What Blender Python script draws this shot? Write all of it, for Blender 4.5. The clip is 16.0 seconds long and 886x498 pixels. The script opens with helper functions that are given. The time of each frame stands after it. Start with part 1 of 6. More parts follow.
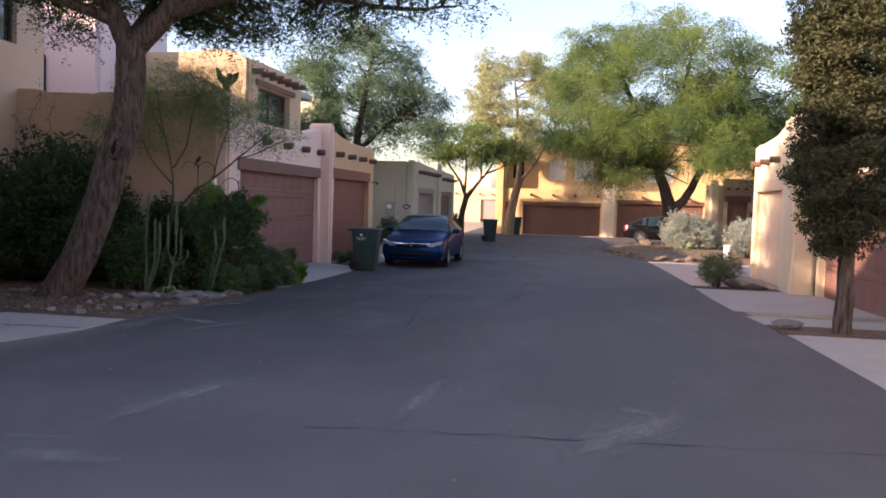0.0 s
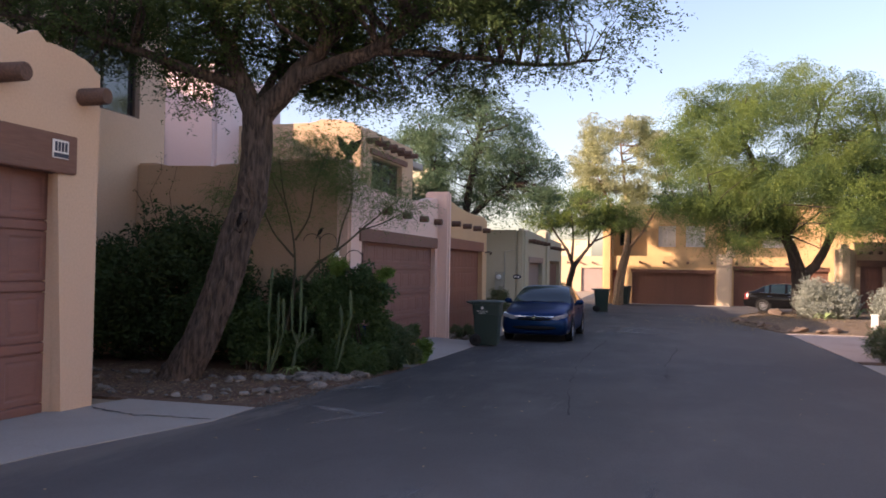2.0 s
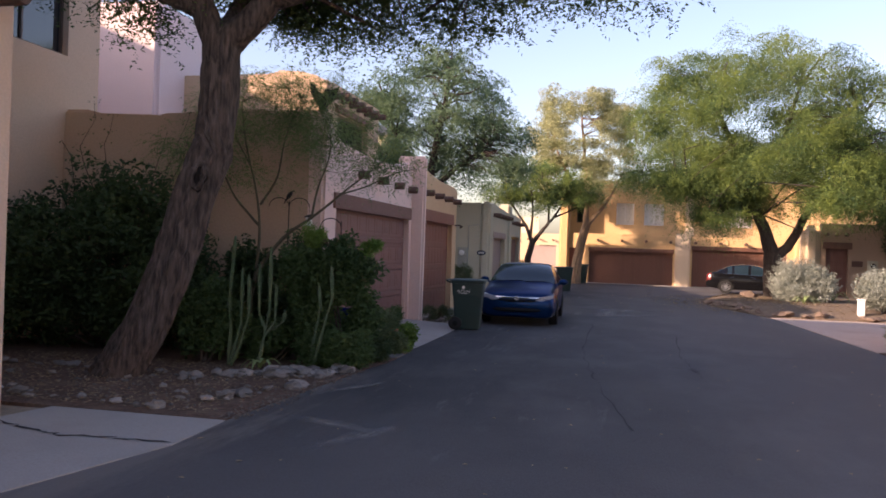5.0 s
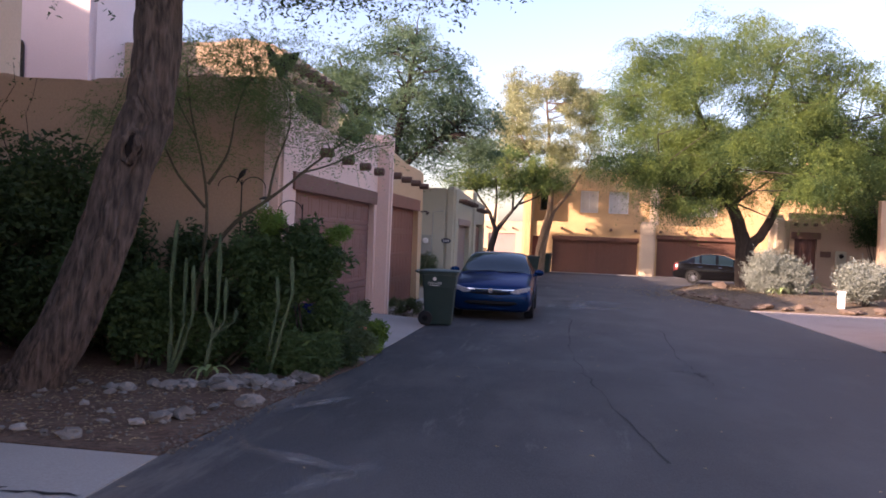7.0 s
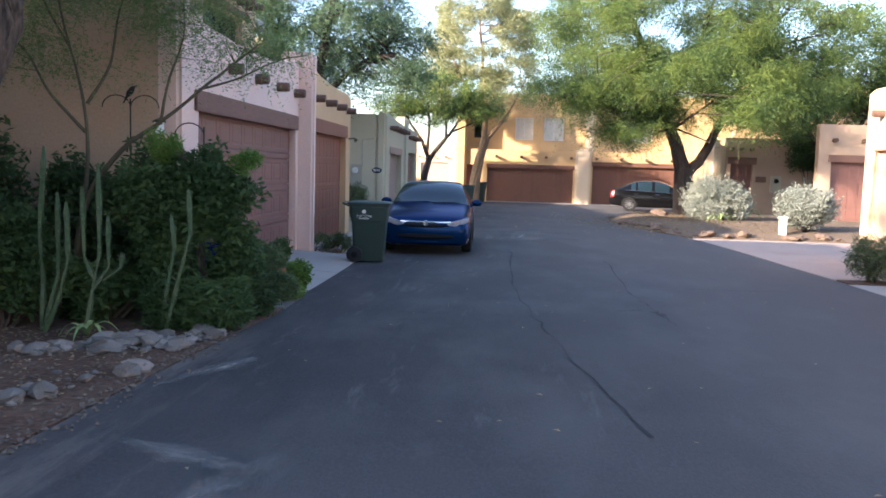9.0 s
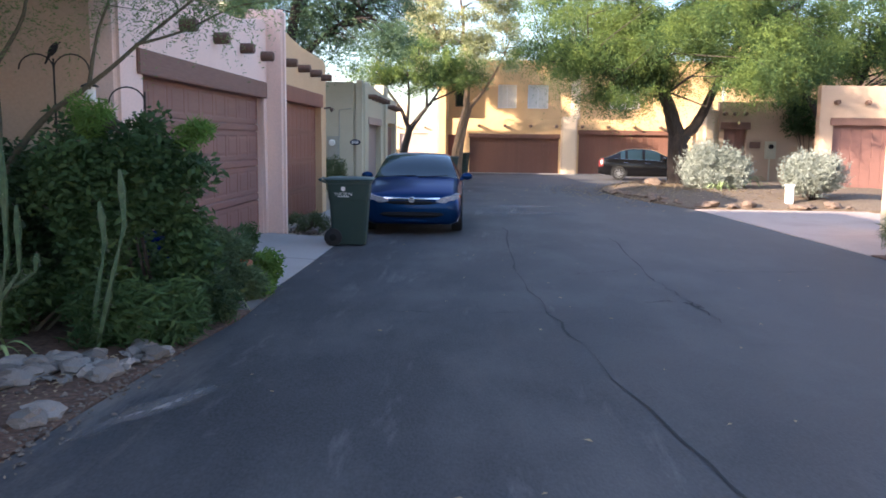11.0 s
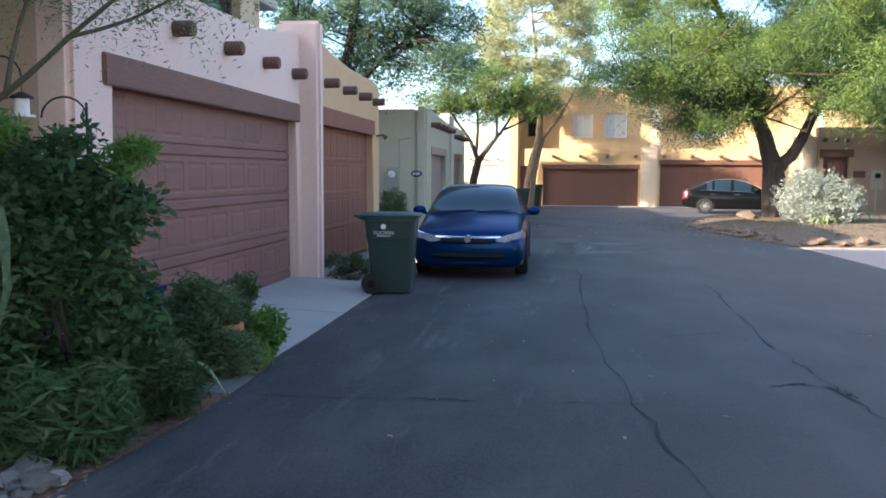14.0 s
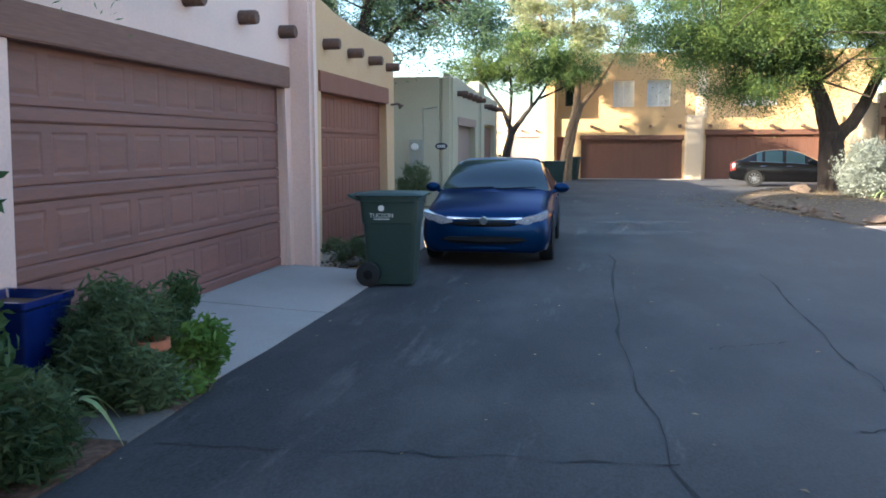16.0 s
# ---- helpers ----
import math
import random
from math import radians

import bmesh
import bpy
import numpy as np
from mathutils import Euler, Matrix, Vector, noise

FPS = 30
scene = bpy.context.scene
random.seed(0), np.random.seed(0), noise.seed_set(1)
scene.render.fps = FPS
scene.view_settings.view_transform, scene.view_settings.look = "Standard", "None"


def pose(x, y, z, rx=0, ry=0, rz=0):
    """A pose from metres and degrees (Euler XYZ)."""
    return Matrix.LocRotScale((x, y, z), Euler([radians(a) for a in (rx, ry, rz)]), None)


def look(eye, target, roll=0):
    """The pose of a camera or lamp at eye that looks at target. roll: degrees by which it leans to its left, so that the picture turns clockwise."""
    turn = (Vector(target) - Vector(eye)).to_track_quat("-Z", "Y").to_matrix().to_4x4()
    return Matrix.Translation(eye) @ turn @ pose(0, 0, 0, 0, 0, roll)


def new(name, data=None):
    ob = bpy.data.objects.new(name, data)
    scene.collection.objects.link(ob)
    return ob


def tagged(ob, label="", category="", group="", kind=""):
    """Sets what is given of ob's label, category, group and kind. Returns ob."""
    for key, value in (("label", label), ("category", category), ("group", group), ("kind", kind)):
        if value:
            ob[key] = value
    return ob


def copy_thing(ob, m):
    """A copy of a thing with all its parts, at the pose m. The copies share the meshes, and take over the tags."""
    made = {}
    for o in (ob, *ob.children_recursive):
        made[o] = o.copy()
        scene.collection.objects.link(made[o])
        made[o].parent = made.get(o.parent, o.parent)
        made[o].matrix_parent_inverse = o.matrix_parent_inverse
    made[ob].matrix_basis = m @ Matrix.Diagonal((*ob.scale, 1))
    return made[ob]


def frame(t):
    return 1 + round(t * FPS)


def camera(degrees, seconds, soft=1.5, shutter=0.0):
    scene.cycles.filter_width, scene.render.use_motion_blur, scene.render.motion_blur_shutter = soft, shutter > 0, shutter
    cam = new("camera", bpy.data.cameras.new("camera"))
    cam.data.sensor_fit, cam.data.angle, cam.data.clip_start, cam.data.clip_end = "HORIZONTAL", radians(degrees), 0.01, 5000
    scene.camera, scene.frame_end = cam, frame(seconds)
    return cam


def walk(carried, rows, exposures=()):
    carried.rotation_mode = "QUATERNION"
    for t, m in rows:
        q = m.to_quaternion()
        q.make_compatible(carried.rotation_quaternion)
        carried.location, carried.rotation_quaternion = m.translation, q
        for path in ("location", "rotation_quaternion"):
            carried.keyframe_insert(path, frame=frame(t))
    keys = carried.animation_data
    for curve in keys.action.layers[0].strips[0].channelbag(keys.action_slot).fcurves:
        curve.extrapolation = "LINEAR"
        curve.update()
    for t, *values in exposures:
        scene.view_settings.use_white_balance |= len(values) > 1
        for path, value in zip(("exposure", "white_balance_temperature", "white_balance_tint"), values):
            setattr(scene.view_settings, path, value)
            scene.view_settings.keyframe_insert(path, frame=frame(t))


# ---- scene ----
cam = camera(55.7, 16.0, 1.75)

PATH = [
    (0, (7.089, -21.386, 1.702), (6.752, -19.418, 1.592), 1.8),
    (0.5, (6.861, -21.124, 1.742), (6.352, -19.19, 1.684), 1.5),
    (1, (6.681, -20.797, 1.748), (6.047, -18.9, 1.755), 1.5),
    (1.5, (6.347, -20.565, 1.738), (5.742, -18.66, 1.804), 1.6),
    (2, (6.046, -20.331, 1.715), (5.495, -18.409, 1.765), 1.0),
    (2.5, (5.717, -20.022, 1.691), (5.197, -18.091, 1.708), 1.7),
    (3, (5.38, -19.763, 1.705), (4.968, -17.805, 1.707), 2.0),
    (3.5, (5.117, -19.335, 1.699), (4.686, -17.382, 1.714), 1.2),
    (4, (4.856, -19.018, 1.674), (4.44, -17.062, 1.692), 1.6),
    (6.5, (4.192, -17.207, 1.666), (3.818, -15.243, 1.619), 2.8),
    (7, (3.979, -16.864, 1.663), (3.685, -14.886, 1.632), 2.4),
    (7.5, (3.947, -16.531, 1.659), (3.678, -14.556, 1.502), 0.5),
    (8, (3.918, -16.203, 1.636), (3.645, -14.231, 1.442), 2.3),
    (8.5, (3.864, -15.883, 1.648), (3.676, -13.9, 1.46), 2.1),
    (9, (3.825, -15.488, 1.622), (3.696, -13.501, 1.431), 1.7),
    (11.5, (3.53, -13.505, 1.602), (3.452, -11.524, 1.338), 0.7),
    (12, (3.592, -13.141, 1.594), (3.433, -11.156, 1.412), 0.3),
    (12.5, (3.601, -12.845, 1.56), (3.377, -10.86, 1.459), 3.3),
    (13, (3.561, -12.443, 1.571), (3.463, -10.458, 1.343), 1.3),
    (13.5, (3.639, -12.073, 1.567), (3.461, -10.089, 1.392), -0.2),
    (14, (3.685, -11.703, 1.544), (3.425, -9.728, 1.362), 0.3),
    (14.5, (3.759, -11.289, 1.519), (3.578, -9.306, 1.33), -1.2),
    (15, (3.841, -10.897, 1.526), (3.561, -8.931, 1.289), -1.0),
    (15.5, (3.826, -10.456, 1.524), (3.642, -8.477, 1.295), 1.2),
    (16, (3.852, -10.078, 1.543), (3.497, -8.126, 1.296), -0.1),
]
walk(cam, [(t, look(eye, target, roll)) for t, eye, target, roll in PATH],
     [(0, 1.42, 6600, 26), (0.5, 1.39, 6700, 29), (2.0, 1.15, 6750, 28), (4.0, 1.13, 6750, 28), (6.5, 1.27, 6600, 35), (7.0, 1.43, 6450, 35), (7.5, 1.85, 5950, 27),
      (8.0, 2.4, 5850, 21), (8.5, 2.02, 5850, 16), (9.0, 1.95, 5850, 15), (11.5, 2.03, 5800, 15), (12.0, 1.96, 5750, 15), (12.5, 2.0, 5800, 15), (13.0, 1.95, 5700, 14), (14.0, 2.02, 5600, 8), (16.0, 2.04, 5650, 4)])

# ---------------------------------------------------------------- light
world = bpy.data.worlds.new("sky")
scene.world = world
world.use_nodes = True
wn = world.node_tree
sky = wn.nodes.new("ShaderNodeTexSky")
sky.sky_type = "NISHITA"
sky.sun_disc = False
SUN_EL, SUN_AZ = radians(19), Vector((-0.82, -0.57, 0)).normalized()
sky.sun_elevation = SUN_EL
sky.sun_rotation = math.atan2(SUN_AZ.x, SUN_AZ.y)
sky.dust_density = 2.0
wn.links.new(sky.outputs[0], wn.nodes["Background"].inputs[0])
wn.nodes["Background"].inputs[1].default_value = 0.15
sun = new("sun", bpy.data.lights.new("sun", "SUN"))
sun.data.energy, sun.data.angle, sun.data.color = 5.0, radians(0.6), (1.0, 0.80, 0.56)
to_sun = SUN_AZ * math.cos(SUN_EL) + Vector((0, 0, math.sin(SUN_EL)))
sun.matrix_world = look(to_sun * 60, (0, 0, 0))


# ---------------------------------------------------------------- materials
def mat(name, col, rough=0.85, var=0.12, grain=40.0, bump=0.15, stain=None, stain_scale=0.7, stain_amt=0.35, metal=0.0, spec=0.4, dist=0.01, stretch=(1, 1, 1), coat=0.0):
    m = bpy.data.materials.new(name)
    m.use_nodes = True
    nt, b = m.node_tree, m.node_tree.nodes["Principled BSDF"]
    tc = nt.nodes.new("ShaderNodeTexCoord")
    mp = nt.nodes.new("ShaderNodeMapping")
    mp.inputs["Scale"].default_value = stretch
    nt.links.new(tc.outputs["Object"], mp.inputs[0])
    fine = nt.nodes.new("ShaderNodeTexNoise")
    fine.inputs["Scale"].default_value, fine.inputs["Detail"].default_value = grain, 5
    nt.links.new(mp.outputs[0], fine.inputs["Vector"])
    ramp = nt.nodes.new("ShaderNodeValToRGB")
    ramp.color_ramp.elements[0].position, ramp.color_ramp.elements[1].position = 0.3, 0.7
    ramp.color_ramp.elements[0].color = (*[c * (1 - var) for c in col], 1)
    ramp.color_ramp.elements[1].color = (*[min(1, c * (1 + var)) for c in col], 1)
    nt.links.new(fine.outputs["Fac"], ramp.inputs[0])
    out = ramp.outputs[0]
    if stain:
        big = nt.nodes.new("ShaderNodeTexNoise")
        big.inputs["Scale"].default_value, big.inputs["Detail"].default_value = stain_scale, 7
        big.inputs["Roughness"].default_value = 0.65
        nt.links.new(mp.outputs[0], big.inputs["Vector"])
        mr = nt.nodes.new("ShaderNodeMapRange")
        mr.inputs[1].default_value, mr.inputs[2].default_value, mr.inputs[4].default_value = 0.48, 0.72, stain_amt
        nt.links.new(big.outputs["Fac"], mr.inputs[0])
        mix = nt.nodes.new("ShaderNodeMix")
        mix.data_type = "RGBA"
        nt.links.new(mr.outputs[0], mix.inputs["Factor"])
        nt.links.new(out, mix.inputs["A"])
        mix.inputs["B"].default_value = (*stain, 1)
        out = mix.outputs["Result"]
    nt.links.new(out, b.inputs["Base Color"])
    b.inputs["Roughness"].default_value, b.inputs["Metallic"].default_value = rough, metal
    b.inputs["Specular IOR Level"].default_value = spec
    b.inputs["Coat Weight"].default_value = coat
    if bump:
        bp = nt.nodes.new("ShaderNodeBump")
        bp.inputs["Strength"].default_value, bp.inputs["Distance"].default_value = bump, dist
        nt.links.new(fine.outputs["Fac"], bp.inputs["Height"])
        nt.links.new(bp.outputs[0], b.inputs["Normal"])
    return m


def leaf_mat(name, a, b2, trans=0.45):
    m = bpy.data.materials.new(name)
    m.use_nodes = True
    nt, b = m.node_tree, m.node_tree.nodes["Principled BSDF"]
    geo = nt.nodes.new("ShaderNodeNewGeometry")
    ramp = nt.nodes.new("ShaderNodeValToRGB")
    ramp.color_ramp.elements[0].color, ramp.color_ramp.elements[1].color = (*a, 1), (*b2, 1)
    # leaf by leaf, and spray by spray as painted lit and shaded clumps
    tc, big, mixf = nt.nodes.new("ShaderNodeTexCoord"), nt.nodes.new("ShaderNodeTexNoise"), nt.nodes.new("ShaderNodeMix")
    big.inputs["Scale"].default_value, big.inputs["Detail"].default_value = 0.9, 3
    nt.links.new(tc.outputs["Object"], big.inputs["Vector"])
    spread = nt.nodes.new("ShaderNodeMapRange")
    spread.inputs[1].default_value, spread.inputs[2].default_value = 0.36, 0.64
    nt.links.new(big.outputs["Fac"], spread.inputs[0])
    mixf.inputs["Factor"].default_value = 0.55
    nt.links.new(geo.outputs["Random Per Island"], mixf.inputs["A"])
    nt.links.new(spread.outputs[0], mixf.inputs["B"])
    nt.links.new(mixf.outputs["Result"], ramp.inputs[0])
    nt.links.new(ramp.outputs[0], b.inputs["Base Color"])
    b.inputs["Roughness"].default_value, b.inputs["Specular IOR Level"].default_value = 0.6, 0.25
    tr = nt.nodes.new("ShaderNodeBsdfTranslucent")
    nt.links.new(ramp.outputs[0], tr.inputs[0])
    mx = nt.nodes.new("ShaderNodeMixShader")
    mx.inputs[0].default_value = trans
    nt.links.new(b.outputs[0], mx.inputs[1])
    nt.links.new(tr.outputs[0], mx.inputs[2])
    nt.links.new(mx.outputs[0], nt.nodes["Material Output"].inputs[0])
    return m


M_ASPHALT = mat("asphalt", (0.032, 0.032, 0.036), 0.8, 0.42, 70, 0.6, (0.12, 0.117, 0.117), 0.9, 0.45, dist=0.006, stretch=(1, 0.4, 1))
M_CONCRETE = mat("concrete", (0.36, 0.335, 0.31), 0.9, 0.10, 60, 0.2, (0.28, 0.25, 0.22), 0.8, 0.5, dist=0.004)
M_DIRT = mat("dirt", (0.115, 0.066, 0.045), 0.95, 0.5, 22, 0.9, (0.21, 0.145, 0.10), 2.0, 0.6, dist=0.02)
M_DUSTY = mat("dusty_soil", (0.155, 0.115, 0.082), 0.95, 0.4, 16, 0.8, (0.13, 0.09, 0.065), 1.2, 0.6, dist=0.02)
M_GROUND = mat("desert_ground", (0.32, 0.25, 0.18), 0.95, 0.25, 12, 0.5, (0.22, 0.17, 0.12), 0.3, 0.5, dist=0.02)
M_PINK = mat("pink_stucco", (0.74, 0.545, 0.47), 0.92, 0.05, 35, 0.35, (0.5, 0.37, 0.33), 0.6, 0.3)
M_PALEPINK = mat("pale_pink_stucco", (0.72, 0.58, 0.57), 0.92, 0.04, 35, 0.3, (0.62, 0.5, 0.48), 0.6, 0.3)
M_ORANGE = mat("orange_stucco", (0.60, 0.39, 0.22), 0.92, 0.06, 35, 0.35, (0.5, 0.3, 0.17), 0.6, 0.35)
M_GOLD = mat("golden_orange_stucco", (0.61, 0.40, 0.20), 0.92, 0.06, 35, 0.35, (0.45, 0.26, 0.12), 0.6, 0.35)
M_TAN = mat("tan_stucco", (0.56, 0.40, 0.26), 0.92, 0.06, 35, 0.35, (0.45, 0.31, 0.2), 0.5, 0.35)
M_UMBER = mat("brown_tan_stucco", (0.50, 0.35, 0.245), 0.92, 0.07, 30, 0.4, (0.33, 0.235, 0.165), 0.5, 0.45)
M_PEACH = mat("peach_stucco", (0.63, 0.45, 0.32), 0.92, 0.05, 35, 0.35, (0.52, 0.36, 0.25), 0.5, 0.3)
M_OLIVE = mat("sand_green_stucco", (0.52, 0.47, 0.35), 0.92, 0.05, 35, 0.3, (0.42, 0.37, 0.27), 0.5, 0.35)
M_CREAM = mat("cream_stucco", (0.70, 0.55, 0.38), 0.92, 0.05, 35, 0.3, (0.6, 0.45, 0.3), 0.5, 0.3)
M_DOOR = mat("brown_door_paint", (0.212, 0.105, 0.085), 0.55, 0.06, 20, 0.05, (0.115, 0.06, 0.05), 0.9, 0.5, spec=0.35, stretch=(1, 0.4, 3))
M_DOOR_RED = mat("russet_door_paint", (0.215, 0.078, 0.052), 0.6, 0.10, 20, 0.08, (0.16, 0.06, 0.042), 0.9, 0.5, stretch=(3, 3, 0.3))
# russet door paint darkened to stand in for tree shade
M_DOOR_SHADED = mat("shaded_door_paint", (0.15, 0.07, 0.048), 0.65, 0.12, 20, 0.08, (0.10, 0.05, 0.035), 0.9, 0.5, stretch=(3, 3, 0.3))
M_DOOR_GREY = mat("taupe_door_paint", (0.30, 0.23, 0.21), 0.6, 0.06, 20, 0.05, (0.24, 0.18, 0.16), 0.9, 0.4)
M_BEAM = mat("beam_wood", (0.19, 0.102, 0.076), 0.8, 0.12, 30, 0.3, (0.15, 0.095, 0.08), 2.0, 0.4, stretch=(1, 0.15, 2))
M_VIGA = mat("viga_wood", (0.13, 0.075, 0.055), 0.85, 0.25, 40, 0.4, (0.08, 0.05, 0.04), 3, 0.5)
M_ROOF = mat("roofing", (0.45, 0.42, 0.38), 0.9)
M_GLASS_DARK = mat("window_glass", (0.02, 0.022, 0.025), 0.05, 0.0, 5, 0, spec=0.8)
M_FRAME = mat("window_frame", (0.10, 0.065, 0.05), 0.5, 0.1, 20, 0)
M_WHITE = mat("white_paint", (0.75, 0.73, 0.70), 0.6, 0.03, 20, 0.05)
M_CURTAIN = mat("pale_blind", (0.65, 0.62, 0.55), 0.8, 0.08, 8, 0.05)



def weather_lane(m):
    """Paler asphalt towards the lane's near end, and pale scuffs along the wheel tracks."""
    nt, b = m.node_tree, m.node_tree.nodes["Principled BSDF"]
    before = b.inputs["Base Color"].links[0].from_socket
    tc = nt.nodes.new("ShaderNodeTexCoord")
    sep = nt.nodes.new("ShaderNodeSeparateXYZ")
    nt.links.new(tc.outputs["Object"], sep.inputs[0])
    wob = nt.nodes.new("ShaderNodeTexNoise")
    wob.inputs["Scale"].default_value, wob.inputs["Detail"].default_value = 0.5, 5
    nt.links.new(tc.outputs["Object"], wob.inputs["Vector"])
    add = nt.nodes.new("ShaderNodeMath")
    add.operation = "MULTIPLY_ADD"
    add.inputs[1].default_value = 9.0
    nt.links.new(wob.outputs["Fac"], add.inputs[0])
    nt.links.new(sep.outputs["Y"], add.inputs[2])
    old = nt.nodes.new("ShaderNodeMapRange")
    old.inputs[1].default_value, old.inputs[2].default_value, old.inputs[3].default_value, old.inputs[4].default_value = -4.0, -14.0, 0.0, 0.72
    nt.links.new(add.outputs[0], old.inputs[0])
    mp = nt.nodes.new("ShaderNodeMapping")
    mp.inputs["Scale"].default_value, mp.inputs["Rotation"].default_value = (2.2, 0.35, 1), (0, 0, 0.12)
    nt.links.new(tc.outputs["Object"], mp.inputs[0])
    sc = nt.nodes.new("ShaderNodeTexNoise")
    sc.inputs["Scale"].default_value, sc.inputs["Detail"].default_value, sc.inputs["Roughness"].default_value = 1.1, 9, 0.72
    nt.links.new(mp.outputs[0], sc.inputs["Vector"])
    mr = nt.nodes.new("ShaderNodeMapRange")
    mr.inputs[1].default_value, mr.inputs[2].default_value, mr.inputs[4].default_value = 0.57, 0.70, 0.6
    nt.links.new(sc.outputs["Fac"], mr.inputs[0])
    # fresher seal coat along the garages; far side greyed with painted sky sheen
    side = nt.nodes.new("ShaderNodeMath")
    side.operation = "MULTIPLY_ADD"
    side.inputs[1].default_value = 5.0
    nt.links.new(wob.outputs["Fac"], side.inputs[0])
    nt.links.new(sep.outputs["X"], side.inputs[2])
    worn = nt.nodes.new("ShaderNodeMapRange")
    worn.inputs[1].default_value, worn.inputs[2].default_value, worn.inputs[3].default_value, worn.inputs[4].default_value = 5.0, 9.0, 0.0, 0.42
    nt.links.new(side.outputs[0], worn.inputs[0])
    far = nt.nodes.new("ShaderNodeMath")
    far.operation = "MAXIMUM"
    nt.links.new(old.outputs[0], far.inputs[0])
    nt.links.new(worn.outputs[0], far.inputs[1])
    mx = nt.nodes.new("ShaderNodeMath")
    mx.operation = "MAXIMUM"
    nt.links.new(far.outputs[0], mx.inputs[0])
    nt.links.new(mr.outputs[0], mx.inputs[1])
    # sand washed out of the planting bed
    edge = nt.nodes.new("ShaderNodeMath")
    edge.operation = "MULTIPLY_ADD"
    edge.inputs[1].default_value = 2.2
    nt.links.new(sc.outputs["Fac"], edge.inputs[0])
    nt.links.new(sep.outputs["X"], edge.inputs[2])
    ex = nt.nodes.new("ShaderNodeMapRange")
    ex.inputs[1].default_value, ex.inputs[2].default_value, ex.inputs[3].default_value, ex.inputs[4].default_value = 2.3, 2.75, 1.0, 0.0
    nt.links.new(edge.outputs[0], ex.inputs[0])
    ey = nt.nodes.new("ShaderNodeMapRange")
    ey.inputs[1].default_value, ey.inputs[2].default_value, ey.inputs[3].default_value, ey.inputs[4].default_value = -7.2, -9.4, 0.0, 0.5
    nt.links.new(sep.outputs["Y"], ey.inputs[0])
    sand = nt.nodes.new("ShaderNodeMath")
    sand.operation = "MULTIPLY"
    nt.links.new(ex.outputs[0], sand.inputs[0])
    nt.links.new(ey.outputs[0], sand.inputs[1])
    mx2 = nt.nodes.new("ShaderNodeMath")
    mx2.operation = "MAXIMUM"
    nt.links.new(mx.outputs[0], mx2.inputs[0])
    nt.links.new(sand.outputs[0], mx2.inputs[1])
    mx = mx2
    mix = nt.nodes.new("ShaderNodeMix")
    mix.data_type = "RGBA"
    nt.links.new(mx.outputs[0], mix.inputs["Factor"])
    nt.links.new(before, mix.inputs["A"])
    mix.inputs["B"].default_value = (0.165, 0.155, 0.155, 1)
    mix2 = nt.nodes.new("ShaderNodeMix")
    mix2.data_type = "RGBA"
    nt.links.new(sand.outputs[0], mix2.inputs["Factor"])
    nt.links.new(mix.outputs["Result"], mix2.inputs["A"])
    mix2.inputs["B"].default_value = (0.20, 0.175, 0.155, 1)
    nt.links.new(mix2.outputs["Result"], b.inputs["Base Color"])


weather_lane(M_ASPHALT)

# ---------------------------------------------------------------- building helpers
def mesh_of(name, bm, material, smooth=True, sharp=38):
    bmesh.ops.recalc_face_normals(bm, faces=bm.faces)
    me = bpy.data.meshes.new(name)
    bm.to_mesh(me)
    bm.free()
    if material:
        me.materials.append(material)
    if smooth:
        me.shade_smooth()
        me.set_sharp_from_angle(angle=radians(sharp))
    return me


def part(name, bm, material, parent, label="", smooth=True, sharp=38):
    ob = new(name, mesh_of(name, bm, material, smooth, sharp))
    ob.parent = parent
    if parent.type == "EMPTY":
        ob.matrix_parent_inverse = Matrix.Translation(-parent.location)
    return tagged(ob, label)


def thing(name, label, category, loc=(0, 0, 0), group="", kind=""):
    e = new(name)
    e.location = loc
    e.empty_display_size = 0.2
    return tagged(e, label, category, group, kind)


def solo(name, bm, material, label, category, group="", kind="", smooth=True):
    return tagged(new(name, mesh_of(name, bm, material, smooth)), label, category, group, kind)


def box(bm, x0, x1, y0, y1, z0, z1):
    v = [bm.verts.new((x, y, z)) for x in (x0, x1) for y in (y0, y1) for z in (z0, z1)]
    for f in ((0, 1, 3, 2), (4, 6, 7, 5), (0, 4, 5, 1), (2, 3, 7, 6), (0, 2, 6, 4), (1, 5, 7, 3)):
        bm.faces.new([v[i] for i in f])
    return v


def prism(bm, pts, axis, a, b):
    """A flat outline pushed from a to b along x (outline in y, z), y (x, z) or z (x, y)."""
    put = {"x": lambda p, q: (q, p[0], p[1]), "y": lambda p, q: (p[0], q, p[1]), "z": lambda p, q: (p[0], p[1], q)}[axis]
    lo, hi = [bm.verts.new(put(p, a)) for p in pts], [bm.verts.new(put(p, b)) for p in pts]
    bm.faces.new(lo), bm.faces.new(hi[::-1])
    for i in range(len(pts)):
        j = (i + 1) % len(pts)
        bm.faces.new((lo[i], hi[i], hi[j], lo[j]))


def bevel(bm, w, seg=2):
    bmesh.ops.bevel(bm, geom=list(bm.edges), offset=w, segments=seg, affect="EDGES", clamp_overlap=True)
    return bm


